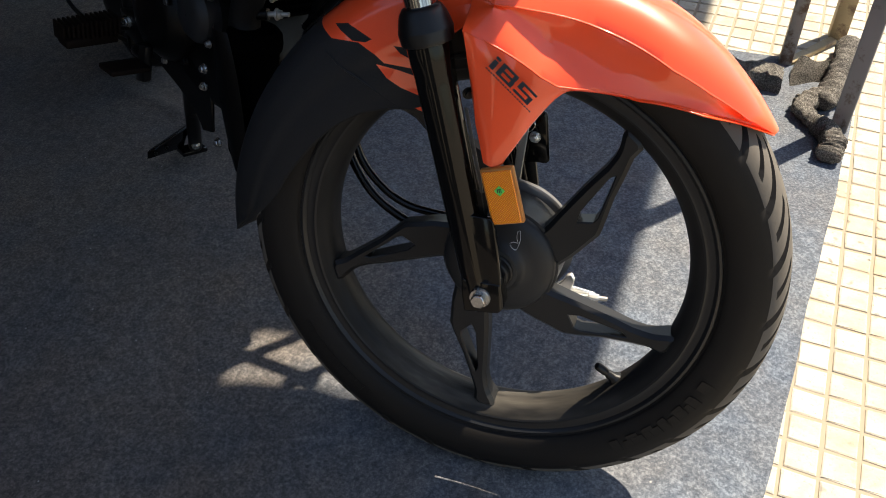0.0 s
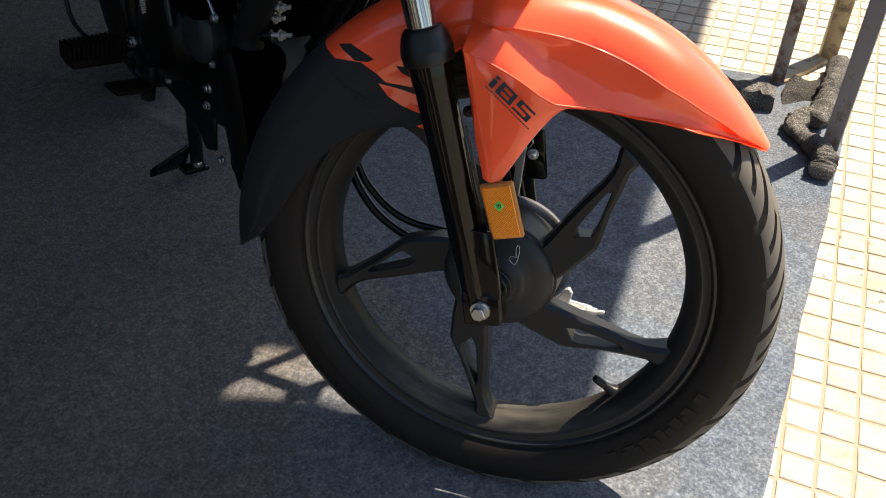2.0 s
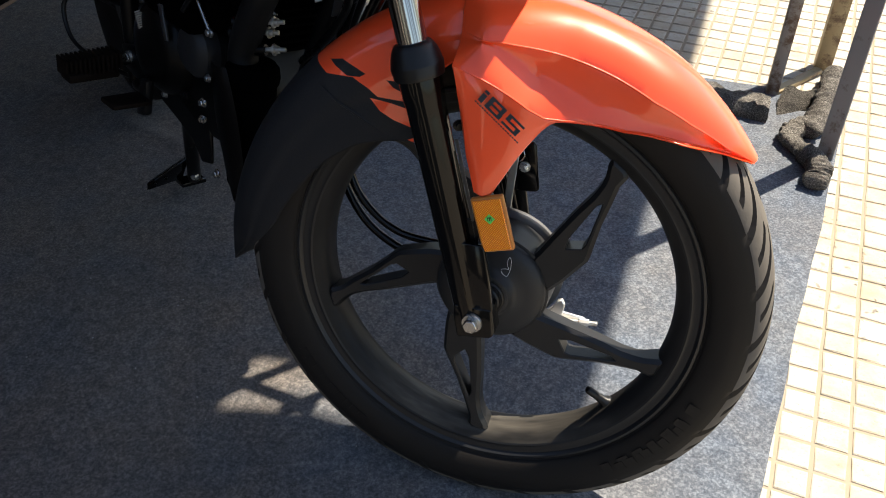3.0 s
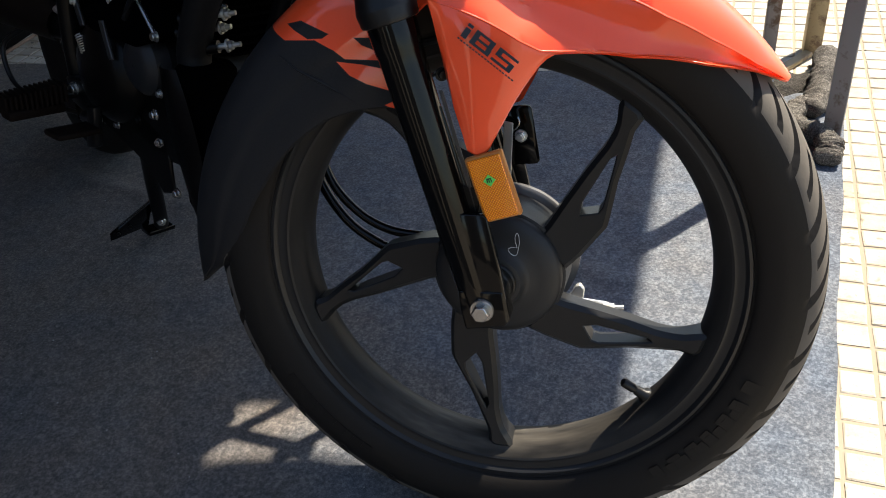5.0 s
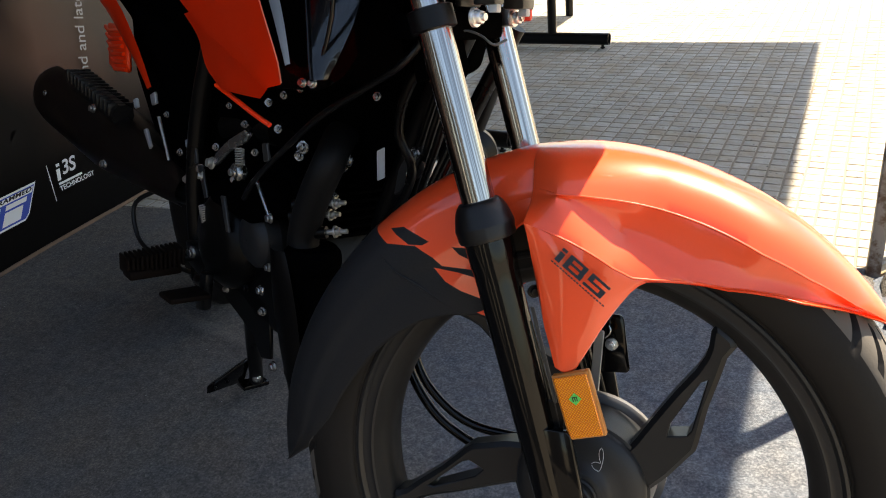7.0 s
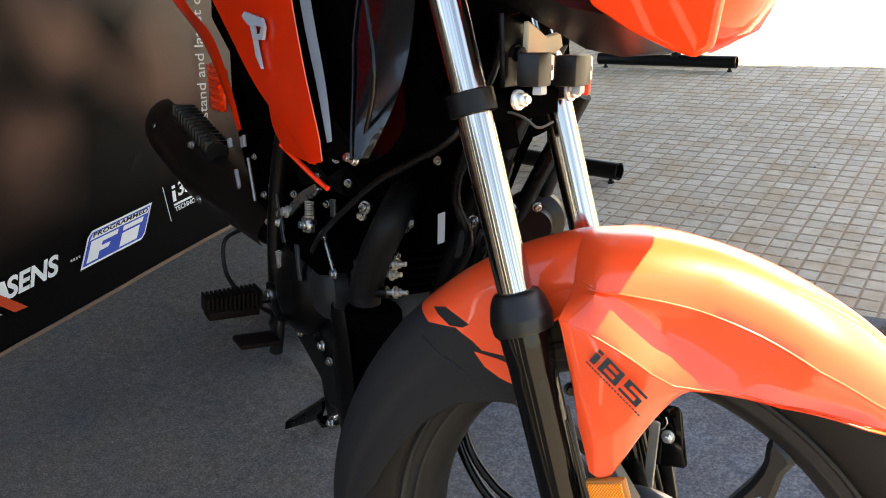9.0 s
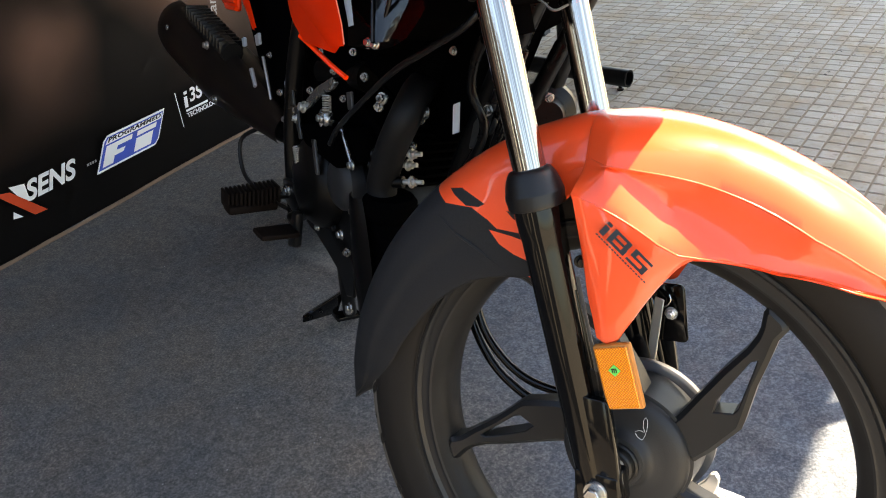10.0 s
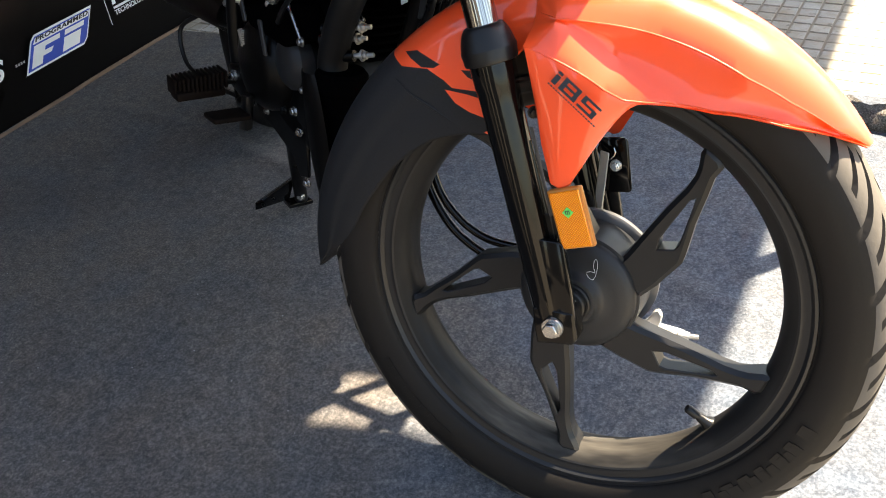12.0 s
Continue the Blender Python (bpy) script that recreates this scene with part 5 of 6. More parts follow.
    bolt(horn, (-0.305, 0.040, 0.585), (1, -0.4, 0), 0.009, ZINC, BODY, "horn_bolt")
    bm = bmesh.new()
    block(bm, (-0.345, 0.010, 0.545), (0.030, 0.020, 0.026), 0.003)
    part("regulator", bm, ANGLE_STEEL, moto, "grey finned regulator", BODY)


make_inner_parts()

engine = make_engine()


def make_frame():
    down = body_tube("frame_tube", [(-0.235, -0.016, 0.78), (-0.300, -0.018, 0.66), (-0.375, -0.020, 0.50), (-0.420, -0.020, 0.38), (-0.450, -0.020, 0.27)], 0.0165, SATIN_BLACK, 24, "black steel frame down tube", sides=20)
    body_tube("frame_tube", [(-0.225, 0.0, 0.80), (-0.40, 0.0, 0.76), (-0.70, 0.0, 0.73), (-0.95, 0.0, 0.70)], 0.018, SATIN_BLACK, 20, "black steel backbone", sides=18)
    body_tube("frame_tube", [(-0.70, -0.095, 0.70), (-0.755, -0.100, 0.55), (-0.775, -0.100, 0.42), (-0.770, -0.095, 0.28)], 0.014, SATIN_BLACK, 20, "black steel rear frame tube", sides=18)
    body_tube("frame_tube", [(-0.30, 0.060, 0.66), (-0.365, 0.070, 0.52), (-0.405, 0.075, 0.40)], 0.0125, SATIN_BLACK, 14, "black steel frame tube")
    body_tube("frame_tube", [(-0.255, 0.045, 0.72), (-0.320, 0.030, 0.58), (-0.370, 0.028, 0.47)], 0.010, SATIN_BLACK, 14, "black steel frame tube")
    bm = bmesh.new()
    prism(bm, [(-0.765, 0.315), (-0.742, 0.277), (-0.660, 0.256), (-0.612, 0.242), (-0.583, 0.215), (-0.555, 0.225), (-0.560, 0.300), (-0.700, 0.350)], -0.085, -0.079, "y", 0.002, 1)
    part("frame_plate", bm, SATIN_BLACK, moto, "black steel engine cradle plate", BODY)
    bm = bmesh.new()
    prism(bm, [(-0.364, 0.531), (-0.350, 0.538), (-0.354, 0.573), (-0.368, 0.566)], -0.0520, -0.0505, "y", 0.0003, 1)
    part("label_tag", bm, WHITE_PLASTIC, down, "blank white label on the down tube", BODY)
    bolt(down, (-0.452, 0.029, 0.525), (0.3, -0.95, 0), 0.018, ZINC, BODY, "bracket_bolt")
    return down


frame_tube = make_frame()


def make_guard():
    """Curved leaf-shaped guard in front of the crankcase."""
    bm = bmesh.new()
    rings = []
    for i in range(16):
        t = i / 15
        z = 0.436 - 0.175 * t
        x = -0.442 + 0.055 * t - 0.004 * math.sin(math.pi * t)
        hw = 0.028 * math.sin(math.pi * (0.10 + 0.86 * t)) ** 0.6 + 0.002
        rings.append([(x - hw, -0.138, z), (x - 0.4 * hw, -0.146, z), (x + 0.4 * hw, -0.146, z), (x + hw, -0.138, z)])
    loft(bm, rings, False, False)
    bmesh.ops.solidify(bm, geom=bm.faces[:], thickness=0.003)
    g = part("leg_guard", bm, PLASTIC, moto, "black plastic guard plate", BODY, 60)
    for p in ((-0.464, -0.149, 0.375), (-0.428, -0.149, 0.285)):
        bolt(g, p, (0, -1, 0), 0.010, ZINC, BODY, "guard_bolt")


make_guard()


def make_controls():
    # footpeg with a ribbed rubber
    bm = bmesh.new()
    sweep(bm, [(-0.742, -0.095, 0.330), (-0.758, -0.170, 0.322), (-0.770, -0.205, 0.316)], 0.008, 12)
    peg = part("footpeg", bm, SATIN_BLACK, moto, "black folding footpeg", BODY)
    bm = bmesh.new()
    block(bm, (-0.760, -0.175, 0.309), (0.034, 0.080, 0.014), 0.004)
    rubber = part("peg_rubber", bm, PEG_RUBBER, peg, "ribbed brown-black rubber pad", BODY, 30)
    for k in range(13):
        bm = bmesh.new()
        c = Vector((-0.748, -0.138, 0.330)).lerp(Vector((-0.772, -0.212, 0.316)), k / 12)
        block(bm, c + Vector((0, 0, 0.004)), (0.038, 0.0038, 0.027), 0.0012)
        ob = part("rib", bm, PEG_RUBBER, rubber, "", BODY, 30)
    bolt(peg, (-0.739, -0.122, 0.336), (0.35, -0.93, 0), 0.014, ZINC, BODY, "peg_bolt", label="zinc bolt")
    bm = bmesh.new()
    prism(bm, [(-0.775, 0.345), (-0.730, 0.350), (-0.705, 0.325), (-0.715, 0.300), (-0.765, 0.310)], -0.118, -0.098, "y", 0.004, 2)
    part("peg_bracket", bm, SATIN_BLACK, peg, "black bracket", BODY)
    # brake pedal
    bm = bmesh.new()
    sweep(bm, curve_points([(-0.770, -0.080, 0.276), (-0.735, -0.110, 0.290), (-0.690, -0.132, 0.310), (-0.650, -0.140, 0.318)], 24), 0.0085, 14)
    pedal = part("brake_pedal", bm, SATIN_BLACK, moto, "black steel rear brake pedal", BODY)
    bm = bmesh.new()
    prism(bm, [(-0.662, -0.205), (-0.622, -0.203), (-0.618, -0.145), (-0.660, -0.145)], 0.306, 0.315, "z", 0.004, 2)
    part("pedal_pad", bm, PEG_RUBBER, pedal, "worn dark pedal pad", BODY)
    bm = bmesh.new()
    prism(bm, [(-0.670, 0.272), (-0.642, 0.280), (-0.630, 0.340), (-0.652, 0.338)], -0.148, -0.134, "y", 0.004, 2)
    part("pedal_arm", bm, PLASTIC, pedal, "", BODY)
    bolt(pedal, (-0.766, -0.073, 0.276), (0, -1, 0), 0.014, ZINC, BODY, "pedal_bolt", label="zinc bolt with washer")
    # centre stand, folded, its foot hanging over the carpet
    bm = bmesh.new()
    sweep(bm, curve_points([(-0.620, -0.055, 0.290), (-0.690, -0.045, 0.250), (-0.740, -0.020, 0.185), (-0.785, 0.010, 0.095), (-0.815, 0.028, 0.050)], 18), 0.0125, 14)
    stand = part("centre_stand", bm, SATIN_BLACK, moto, "black steel centre stand, folded", BODY)
    tip, hinge, low = Vector((-0.824, -0.062, 0.048)), Vector((-0.788, 0.004, 0.108)), Vector((-0.820, 0.006, 0.058))
    bm = bmesh.new()
    side = Vector((0.006, -0.003, 0.0))
    rings = []
    for t in (0.0, 0.03, 0.25, 0.5, 0.75, 1.0):
        up, dn = tip.lerp(hinge, t) + Vector((0, 0, 0.006)), tip.lerp(low, t) - Vector((0, 0, 0.006))
        s = side * (0.5 if t == 0 else 1.0)
        rings.append([up + s, up - s, dn - s, dn + s])
    loft(bm, rings)
    bmesh.ops.bevel(bm, geom=bm.edges[:], offset=0.002, segments=1, affect="EDGES")
    part("stand_foot", bm, GLOSS_BLACK, stand, "gloss black pressed foot lever", BODY)
    bm = bmesh.new()
    block(bm, (-0.832, 0.030, 0.034), (0.030, 0.050, 0.008), 0.002)
    part("stand_pad", bm, GLOSS_BLACK, stand, "", BODY)
    for t in (0.22, 0.50):
        bolt(stand, tip.lerp((hinge + low) / 2, t) + Vector((0.007, -0.004, 0)), (0.85, -0.5, 0), 0.006, SATIN_BLACK, BODY, "rivet", washer=False)
    bolt(stand, (-0.790, 0.015, 0.066), (0.7, -0.7, 0), 0.012, ZINC, BODY, "stand_bolt")


make_controls()


def make_throttle_body():
    """Bright linkage, cable bracket and rods beside the cylinder."""
    bm = bmesh.new()
    sweep(bm, curve_points([(-0.600, -0.050, 0.545), (-0.665, -0.055, 0.540), (-0.735, -0.060, 0.525)], 10), [0.022] * 10, 20)
    tb = part("throttle_body", bm, CAST, moto, "dark throttle body", BODY)
    bm = bmesh.new()
    prism(bm, [(-0.655, 0.486), (-0.632, 0.498), (-0.602, 0.520), (-0.549, 0.546), (-0.540, 0.556), (-0.553, 0.560), (-0.606, 0.534), (-0.640, 0.510)], -0.130, -0.122, "y", 0.002, 1)
    part("linkage_arm", bm, ZINC, tb, "bright linkage arm", BODY)
    bolt(tb, (-0.650, -0.130, 0.495), (0, -1, 0.2), 0.013, STEEL, BODY, "linkage_bolt")
    bolt(tb, (-0.696, -0.124, 0.465), (-0.4, -1, 0.2), 0.010, STEEL, BODY, "linkage_bolt")
    bm = bmesh.new()
    prism(bm, [(-0.578, 0.494), (-0.560, 0.490), (-0.552, 0.500), (-0.558, 0.512), (-0.574, 0.514), (-0.582, 0.506)], -0.136, -0.122, "y", 0.003, 1)
    part("cable_end", bm, ZINC, tb, "bright cable bracket", BODY)
    bolt(tb, (-0.566, -0.138, 0.502), (0, -1, 0.1), 0.010, ZINC, BODY, "linkage_bolt")
    tube("push_rod", [(-0.524, -0.126, 0.500), (-0.505, -0.126, 0.480), (-0.488, -0.126, 0.462)], 0.0026, ZINC, tb, 0, "bright rod", BODY)
    bolt(tb, (-0.487, -0.126, 0.460), (0, -1, 0), 0.010, ZINC, BODY, "rod_bolt")
    bm = bmesh.new()
    prism(bm, [(-0.700, 0.455), (-0.655, 0.470), (-0.590, 0.485), (-0.520, 0.500), (-0.490, 0.460), (-0.560, 0.430), (-0.680, 0.430)], -0.118, -0.080, "y", 0.006, 2)
    part("linkage_case", bm, VOID_BLACK, tb, "black casting behind the linkage", BODY)
    # springs, clips and small levers round the linkage
    for c, r, n, way in (((-0.560, -0.132, 0.535), 0.0055, 7, (0.1, 0, -1)), ((-0.700, -0.122, 0.420), 0.0050, 8, (0.5, 0, -1))):
        w = Vector(way).normalized()
        u = w.cross((0, 1, 0)).normalized()
        q = w.cross(u)
        pts = [Vector(c) + w * (0.0032 * k / 10) + r * (math.cos(k * 0.628) * u + math.sin(k * 0.628) * q) for k in range(10 * n)]
        bm = bmesh.new()
        sweep(bm, pts, 0.0011, 6)
        part("spring", bm, STEEL, tb, "small coil spring", BODY)
    for pts, w in (([(-0.738, 0.470), (-0.724, 0.474), (-0.704, 0.430), (-0.716, 0.426)], -0.112), ([(-0.640, 0.450), (-0.628, 0.452), (-0.612, 0.404), (-0.622, 0.402)], -0.122), ([(-0.520, 0.548), (-0.506, 0.552), (-0.500, 0.530), (-0.514, 0.526)], -0.122), ([(-0.775, 0.500), (-0.758, 0.505), (-0.748, 0.470), (-0.762, 0.468)], -0.108)):
        bm = bmesh.new()
        prism(bm, pts, w, w + 0.004, "y", 0.001, 1)
        part("small_lever", bm, CAST_EDGE, tb, "dark grey pressed lever", BODY)
    return tb


throttle_body = make_throttle_body()

clutch = body_tube("clutch_cable", [(-0.240, -0.070, 0.780), (-0.205, -0.105, 0.740), (-0.205, -0.135, 0.695), (-0.270, -0.142, 0.655), (-0.350, -0.142, 0.613), (-0.440, -0.140, 0.553), (-0.515, -0.136, 0.500), (-0.550, -0.130, 0.470)], 0.0036, PLASTIC, 40, "black clutch cable")
body_tube("wiring_hose", [(-0.250, -0.060, 0.700), (-0.285, -0.070, 0.660), (-0.310, -0.065, 0.600), (-0.300, -0.050, 0.560), (-0.340, -0.040, 0.500), (-0.400, -0.040, 0.440)], 0.0055, SATIN_BLACK, 30, "black hose")
body_tube("rear_cable", [(-0.93, -0.10, 0.385), (-0.97, -0.125, 0.350), (-0.94, -0.13, 0.300), (-0.86, -0.12, 0.285), (-0.77, -0.10, 0.285)], 0.0040, PLASTIC, 24, "black brake rod cable")


def make_tank():
    """Fuel tank with its orange side panel, grey insert and black scoop."""
    bm = bmesh.new()
    rings = []
    for x, hw, lo, hi in ((-0.28, 0.060, 0.84, 0.92), (-0.34, 0.110, 0.82, 0.97), (-0.44, 0.135, 0.81, 1.00), (-0.55, 0.140, 0.80, 1.00), (-0.68, 0.115, 0.80, 0.95), (-0.76, 0.070, 0.80, 0.88)):
        mid, h = (lo + hi) / 2, (hi - lo) / 2
        rings.append([(x, hw * math.copysign(abs(math.cos(a)) ** 0.7, math.cos(a)), mid + h * math.copysign(abs(math.sin(a)) ** 0.8, math.sin(a))) for a in (2 * math.pi * k / 28 for k in range(28))])
    loft(bm, rings)
    tank = part("fuel_tank", bm, ORANGE_PAINT, moto, "orange fuel tank", BODY, 50)

    def panel(name, outline, y0, bulge, mat, label, thick=0.005, slope=0.0, lean=0.0):
        """A curved panel cut to an outline in x, z; a grid of strips between its front and rear lines."""
        front, rear = outline
        bm = bmesh.new()
        rings = []
        n = 18
        for i in range(n + 1):
            t = i / n
            f = curve_points([(*p, 0) for p in front], n + 1)[i]
            r = curve_points([(*p, 0) for p in rear], n + 1)[i]
            row = []
            for j in range(13):
                s = j / 12
                x, z = f.x + (r.x - f.x) * s, f.y + (r.y - f.y) * s
                row.append((x, y0 + slope * (1 - s) - bulge * math.sin(math.pi * min(1, 0.15 + 0.8 * s)) - 0.06 * bulge / 0.02 * max(0, 0.62 - z) + lean * (z - 0.67), z))
            rings.append(row)
        loft(bm, rings, False, False)
        bmesh.ops.solidify(bm, geom=bm.faces[:], thickness=thick)
        return part(name, bm, mat, tank, label, BODY, 50)

    panel("side_panel", ([(-0.412, 0.950), (-0.310, 0.776), (-0.283, 0.733), (-0.248, 0.685), (-0.240, 0.666)], [(-0.800, 0.880), (-0.545, 0.761), (-0.431, 0.707), (-0.340, 0.679), (-0.272, 0.657)]), -0.248, 0.003, ORANGE_PAINT, "glossy orange tank shroud")
    panel("shroud_foot", ([(-0.460, 0.720), (-0.400, 0.680), (-0.350, 0.648), (-0.365, 0.632)], [(-0.560, 0.700), (-0.521, 0.677), (-0.500, 0.647), (-0.460, 0.627)]), -0.203, 0.003, ORANGE_PAINT, "orange inner foot of the shroud")
    # highlight on the shroud's edge, painted as a paler strip
    panel("glint_strip", ([(-0.408, 0.950), (-0.306, 0.776), (-0.279, 0.733), (-0.244, 0.685), (-0.237, 0.668)], [(-0.4095, 0.950), (-0.3075, 0.776), (-0.2805, 0.733), (-0.2455, 0.685), (-0.238, 0.667)]), -0.2505, 0.0005, EDGE_GLINT, "pale orange strip, the shroud edge's painted highlight", thick=0.002, slope=0.001)
    panel("grey_insert", ([(-0.385, 0.950), (-0.2865, 0.776), (-0.258, 0.727), (-0.2415, 0.684)], [(-0.403, 0.950), (-0.3045, 0.777), (-0.270, 0.726), (-0.2440, 0.682)]), -0.243, 0.001, GREY_SHROUD, "blue-grey trim strip", slope=0.004)
    panel("scoop_wall", ([(-0.330, 0.950), (-0.221, 0.772), (-0.208, 0.722), (-0.226, 0.676), (-0.262, 0.656)], [(-0.470, 0.950), (-0.372, 0.752), (-0.345, 0.700), (-0.325, 0.660), (-0.318, 0.650)]), -0.205, 0.001, GLOSS_BLACK, "gloss black wall of the air scoop", thick=0.003, slope=0.012, lean=0.30)
    panel("scoop", ([(-0.300, 0.950), (-0.214, 0.780), (-0.204, 0.731), (-0.2135, 0.690), (-0.2200, 0.673)], [(-0.372, 0.950), (-0.2915, 0.770), (-0.271, 0.742), (-0.2335, 0.687), (-0.2215, 0.672)]), -0.228, 0.002, SCOOP_GLOSS, "gloss black blade of the air scoop", thick=0.003, slope=0.014, lean=0.30)
    body_tube("scoop_edge", [(-0.372, -0.146, 0.950), (-0.2915, -0.2000, 0.770), (-0.271, -0.2085, 0.742), (-0.2335, -0.2250, 0.687), (-0.2215, -0.2295, 0.672)], 0.0016, GLOSS_BLACK, 24, "rolled edge", tank)
    body_tube("scoop_lip", [(-0.300, -0.215, 0.930), (-0.227, -0.215, 0.7835), (-0.2167, -0.215, 0.7606), (-0.2137, -0.215, 0.7347), (-0.222, -0.215, 0.7042), (-0.2369, -0.215, 0.6729)], 0.0022, GLOSS_BLACK, 24, "gloss black lip of the scoop", tank)
    for p in ((-0.232, -0.222, 0.668), (-0.262, -0.215, 0.664)):
        bolt(tank, p, (0.3, -0.9, 0.1), 0.007, ZINC, BODY, "scoop_screw")
    body_tube("orange_trim", [(-0.480, -0.200, 0.629), (-0.440, -0.192, 0.616), (-0.415, -0.185, 0.606), (-0.393, -0.178, 0.598)], 0.0030, ORANGE_PAINT, 14, "orange trim line", tank)
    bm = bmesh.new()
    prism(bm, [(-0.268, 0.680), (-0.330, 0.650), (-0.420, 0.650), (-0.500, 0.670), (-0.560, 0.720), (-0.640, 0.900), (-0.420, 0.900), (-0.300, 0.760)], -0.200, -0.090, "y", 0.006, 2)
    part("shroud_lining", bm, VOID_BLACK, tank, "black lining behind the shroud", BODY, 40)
    # silver lettering of the tank, drawn as plain bars
    m = BODY @ Matrix.Translation((0, -0.2555, 0)) @ Matrix(((1, 0, 0, 0), (0, 0, -1, 0), (0, 1, 0, 0), (0, 0, 0, 1)))
    for pts in ([(-0.446, 0.772), (-0.438, 0.7775), (-0.384, 0.7755), (-0.376, 0.768), (-0.424, 0.7655)], [(-0.384, 0.768), (-0.376, 0.768), (-0.3800, 0.7555), (-0.4030, 0.7530), (-0.4010, 0.7590), (-0.389, 0.7600)],
                [(-0.420, 0.766), (-0.408, 0.766), (-0.399, 0.750), (-0.3835, 0.727), (-0.401, 0.738), (-0.4085, 0.752)], [(-0.500, 0.806), (-0.410, 0.815), (-0.418, 0.802), (-0.490, 0.794)]):
        bm = bmesh.new()
        prism(bm, pts, -0.002, 0.0010, "z")
        part("badge_bar", bm, GREY_SHROUD, tank, "silver badge stroke", m, 0)
    # panel under the seat, with louvres
    bm = bmesh.new()
    rings = []
    top = curve_points([(-1.45, 0, 0.820), (-1.249, 0, 0.730), (-1.082, 0, 0.689), (-0.974, 0, 0.617), (-0.917, 0, 0.558)], 16)
    low = curve_points([(-1.45, 0, 0.750), (-1.311, 0, 0.715), (-1.141, 0, 0.670), (-1.008, 0, 0.600), (-0.925, 0, 0.552)], 16)
    for p, q in zip(top, low):
        rings.append([(p.x + (q.x - p.x) * s, -0.110 - 0.006 * math.sin(math.pi * s), p.z + (q.z - p.z) * s) for s in (0, 0.25, 0.5, 0.75, 1.0)])
    loft(bm, rings, False, False)
    bmesh.ops.solidify(bm, geom=bm.faces[:], thickness=0.004)
    sp = part("seat_panel", bm, ORANGE_PAINT, moto, "orange side panel under the seat", BODY, 50)
    bm = bmesh.new()
    block(bm, (-1.090, -0.099, 0.600), (0.095, 0.010, 0.076), 0.005)
    louvre = part("louvre", bm, ORANGE_PAINT, sp, "orange louvre panel", BODY, 50)
    for k in range(6):
        bm = bmesh.new()
        o = Vector((-0.005 * k, 0, 0.0125 * k))
        sweep(bm, [Vector((-1.135, -0.098, 0.566)) + o, Vector((-1.095, -0.106, 0.562)) + o, Vector((-1.040, -0.106, 0.568)) + o], 0.0038, 8)
        part("slat", bm, ORANGE_PAINT, louvre, "", BODY, 50)
    return tank


tank = make_tank()


def make_rear():
    # seat, rear wheel and swing arm close the machine towards the banner
    bm = bmesh.new()
    rings = []
    for x, hw, lo, hi in ((-0.72, 0.07, 0.75, 0.81), (-0.80, 0.12, 0.74, 0.83), (-1.00, 0.13, 0.745, 0.83), (-1.20, 0.11, 0.78, 0.87), (-1.34, 0.08, 0.82, 0.90)):
        mid, h = (lo + hi) / 2, (hi - lo) / 2
        rings.append([(x, hw * math.copysign(abs(math.cos(a)) ** 0.6, math.cos(a)), mid + h * math.copysign(abs(math.sin(a)) ** 0.6, math.sin(a))) for a in (2 * math.pi * k / 24 for k in range(24))])
    loft(bm, rings)
    part("seat", bm, PLASTIC, moto, "black seat", BODY, 50)
    rear = Matrix.Translation((-1.26 * math.cos(radians(39)), 1.26 * math.sin(radians(39)) - 0.03, 0.302)) @ Matrix.Rotation(radians(-39), 4, "Z") @ Matrix.Rotation(-LEAN, 4, "X")
    bm = bmesh.new()
    lathe(bm, [(0.232, -0.03), (0.25, -0.042), (0.275, -0.046), (0.295, -0.035), (0.305, -0.015), (0.306, 0), (0.305, 0.015), (0.295, 0.035), (0.275, 0.046), (0.25, 0.042), (0.232, 0.03), (0.21, 0.02), (0.208, 0), (0.21, -0.02), (0.232, -0.03)], segs=96)
    wheel = part("rear_wheel", bm, RUBBER, moto, "black rear wheel behind the silencer", rear, 50)
    for k in range(5):
        bm = spoke_mesh()
        bmesh.ops.transform(bm, matrix=Matrix.Rotation(radians(72 * k), 4, "Y"), verts=bm.verts)
        part("spoke", bm, RIM_BLACK, wheel, "", rear, 28)
    bm = bmesh.new()
    lathe(bm, [(0.01, -0.05), (0.06, -0.045), (0.07, 0.0), (0.06, 0.045), (0.01, 0.05)], segs=40)
    part("hub", bm, HUB_BLACK, wheel, "", rear)
    for w in (-0.075, 0.075):
        tube("swing_arm", [(0.45, w, 0.05), (0.25, w, 0.03), (0.0, w, 0.0)], 0.018, SATIN_BLACK, moto, 10, "black swing arm", rear)
    # side stand on the far side carries the machine
    ss = body_tube("side_stand", [(-0.84, 0.12, 0.26), (-0.83, 0.21, 0.13), (-0.815, 0.285, 0.062)], 0.012, SATIN_BLACK, 12, "black side stand, extended")


make_rear()


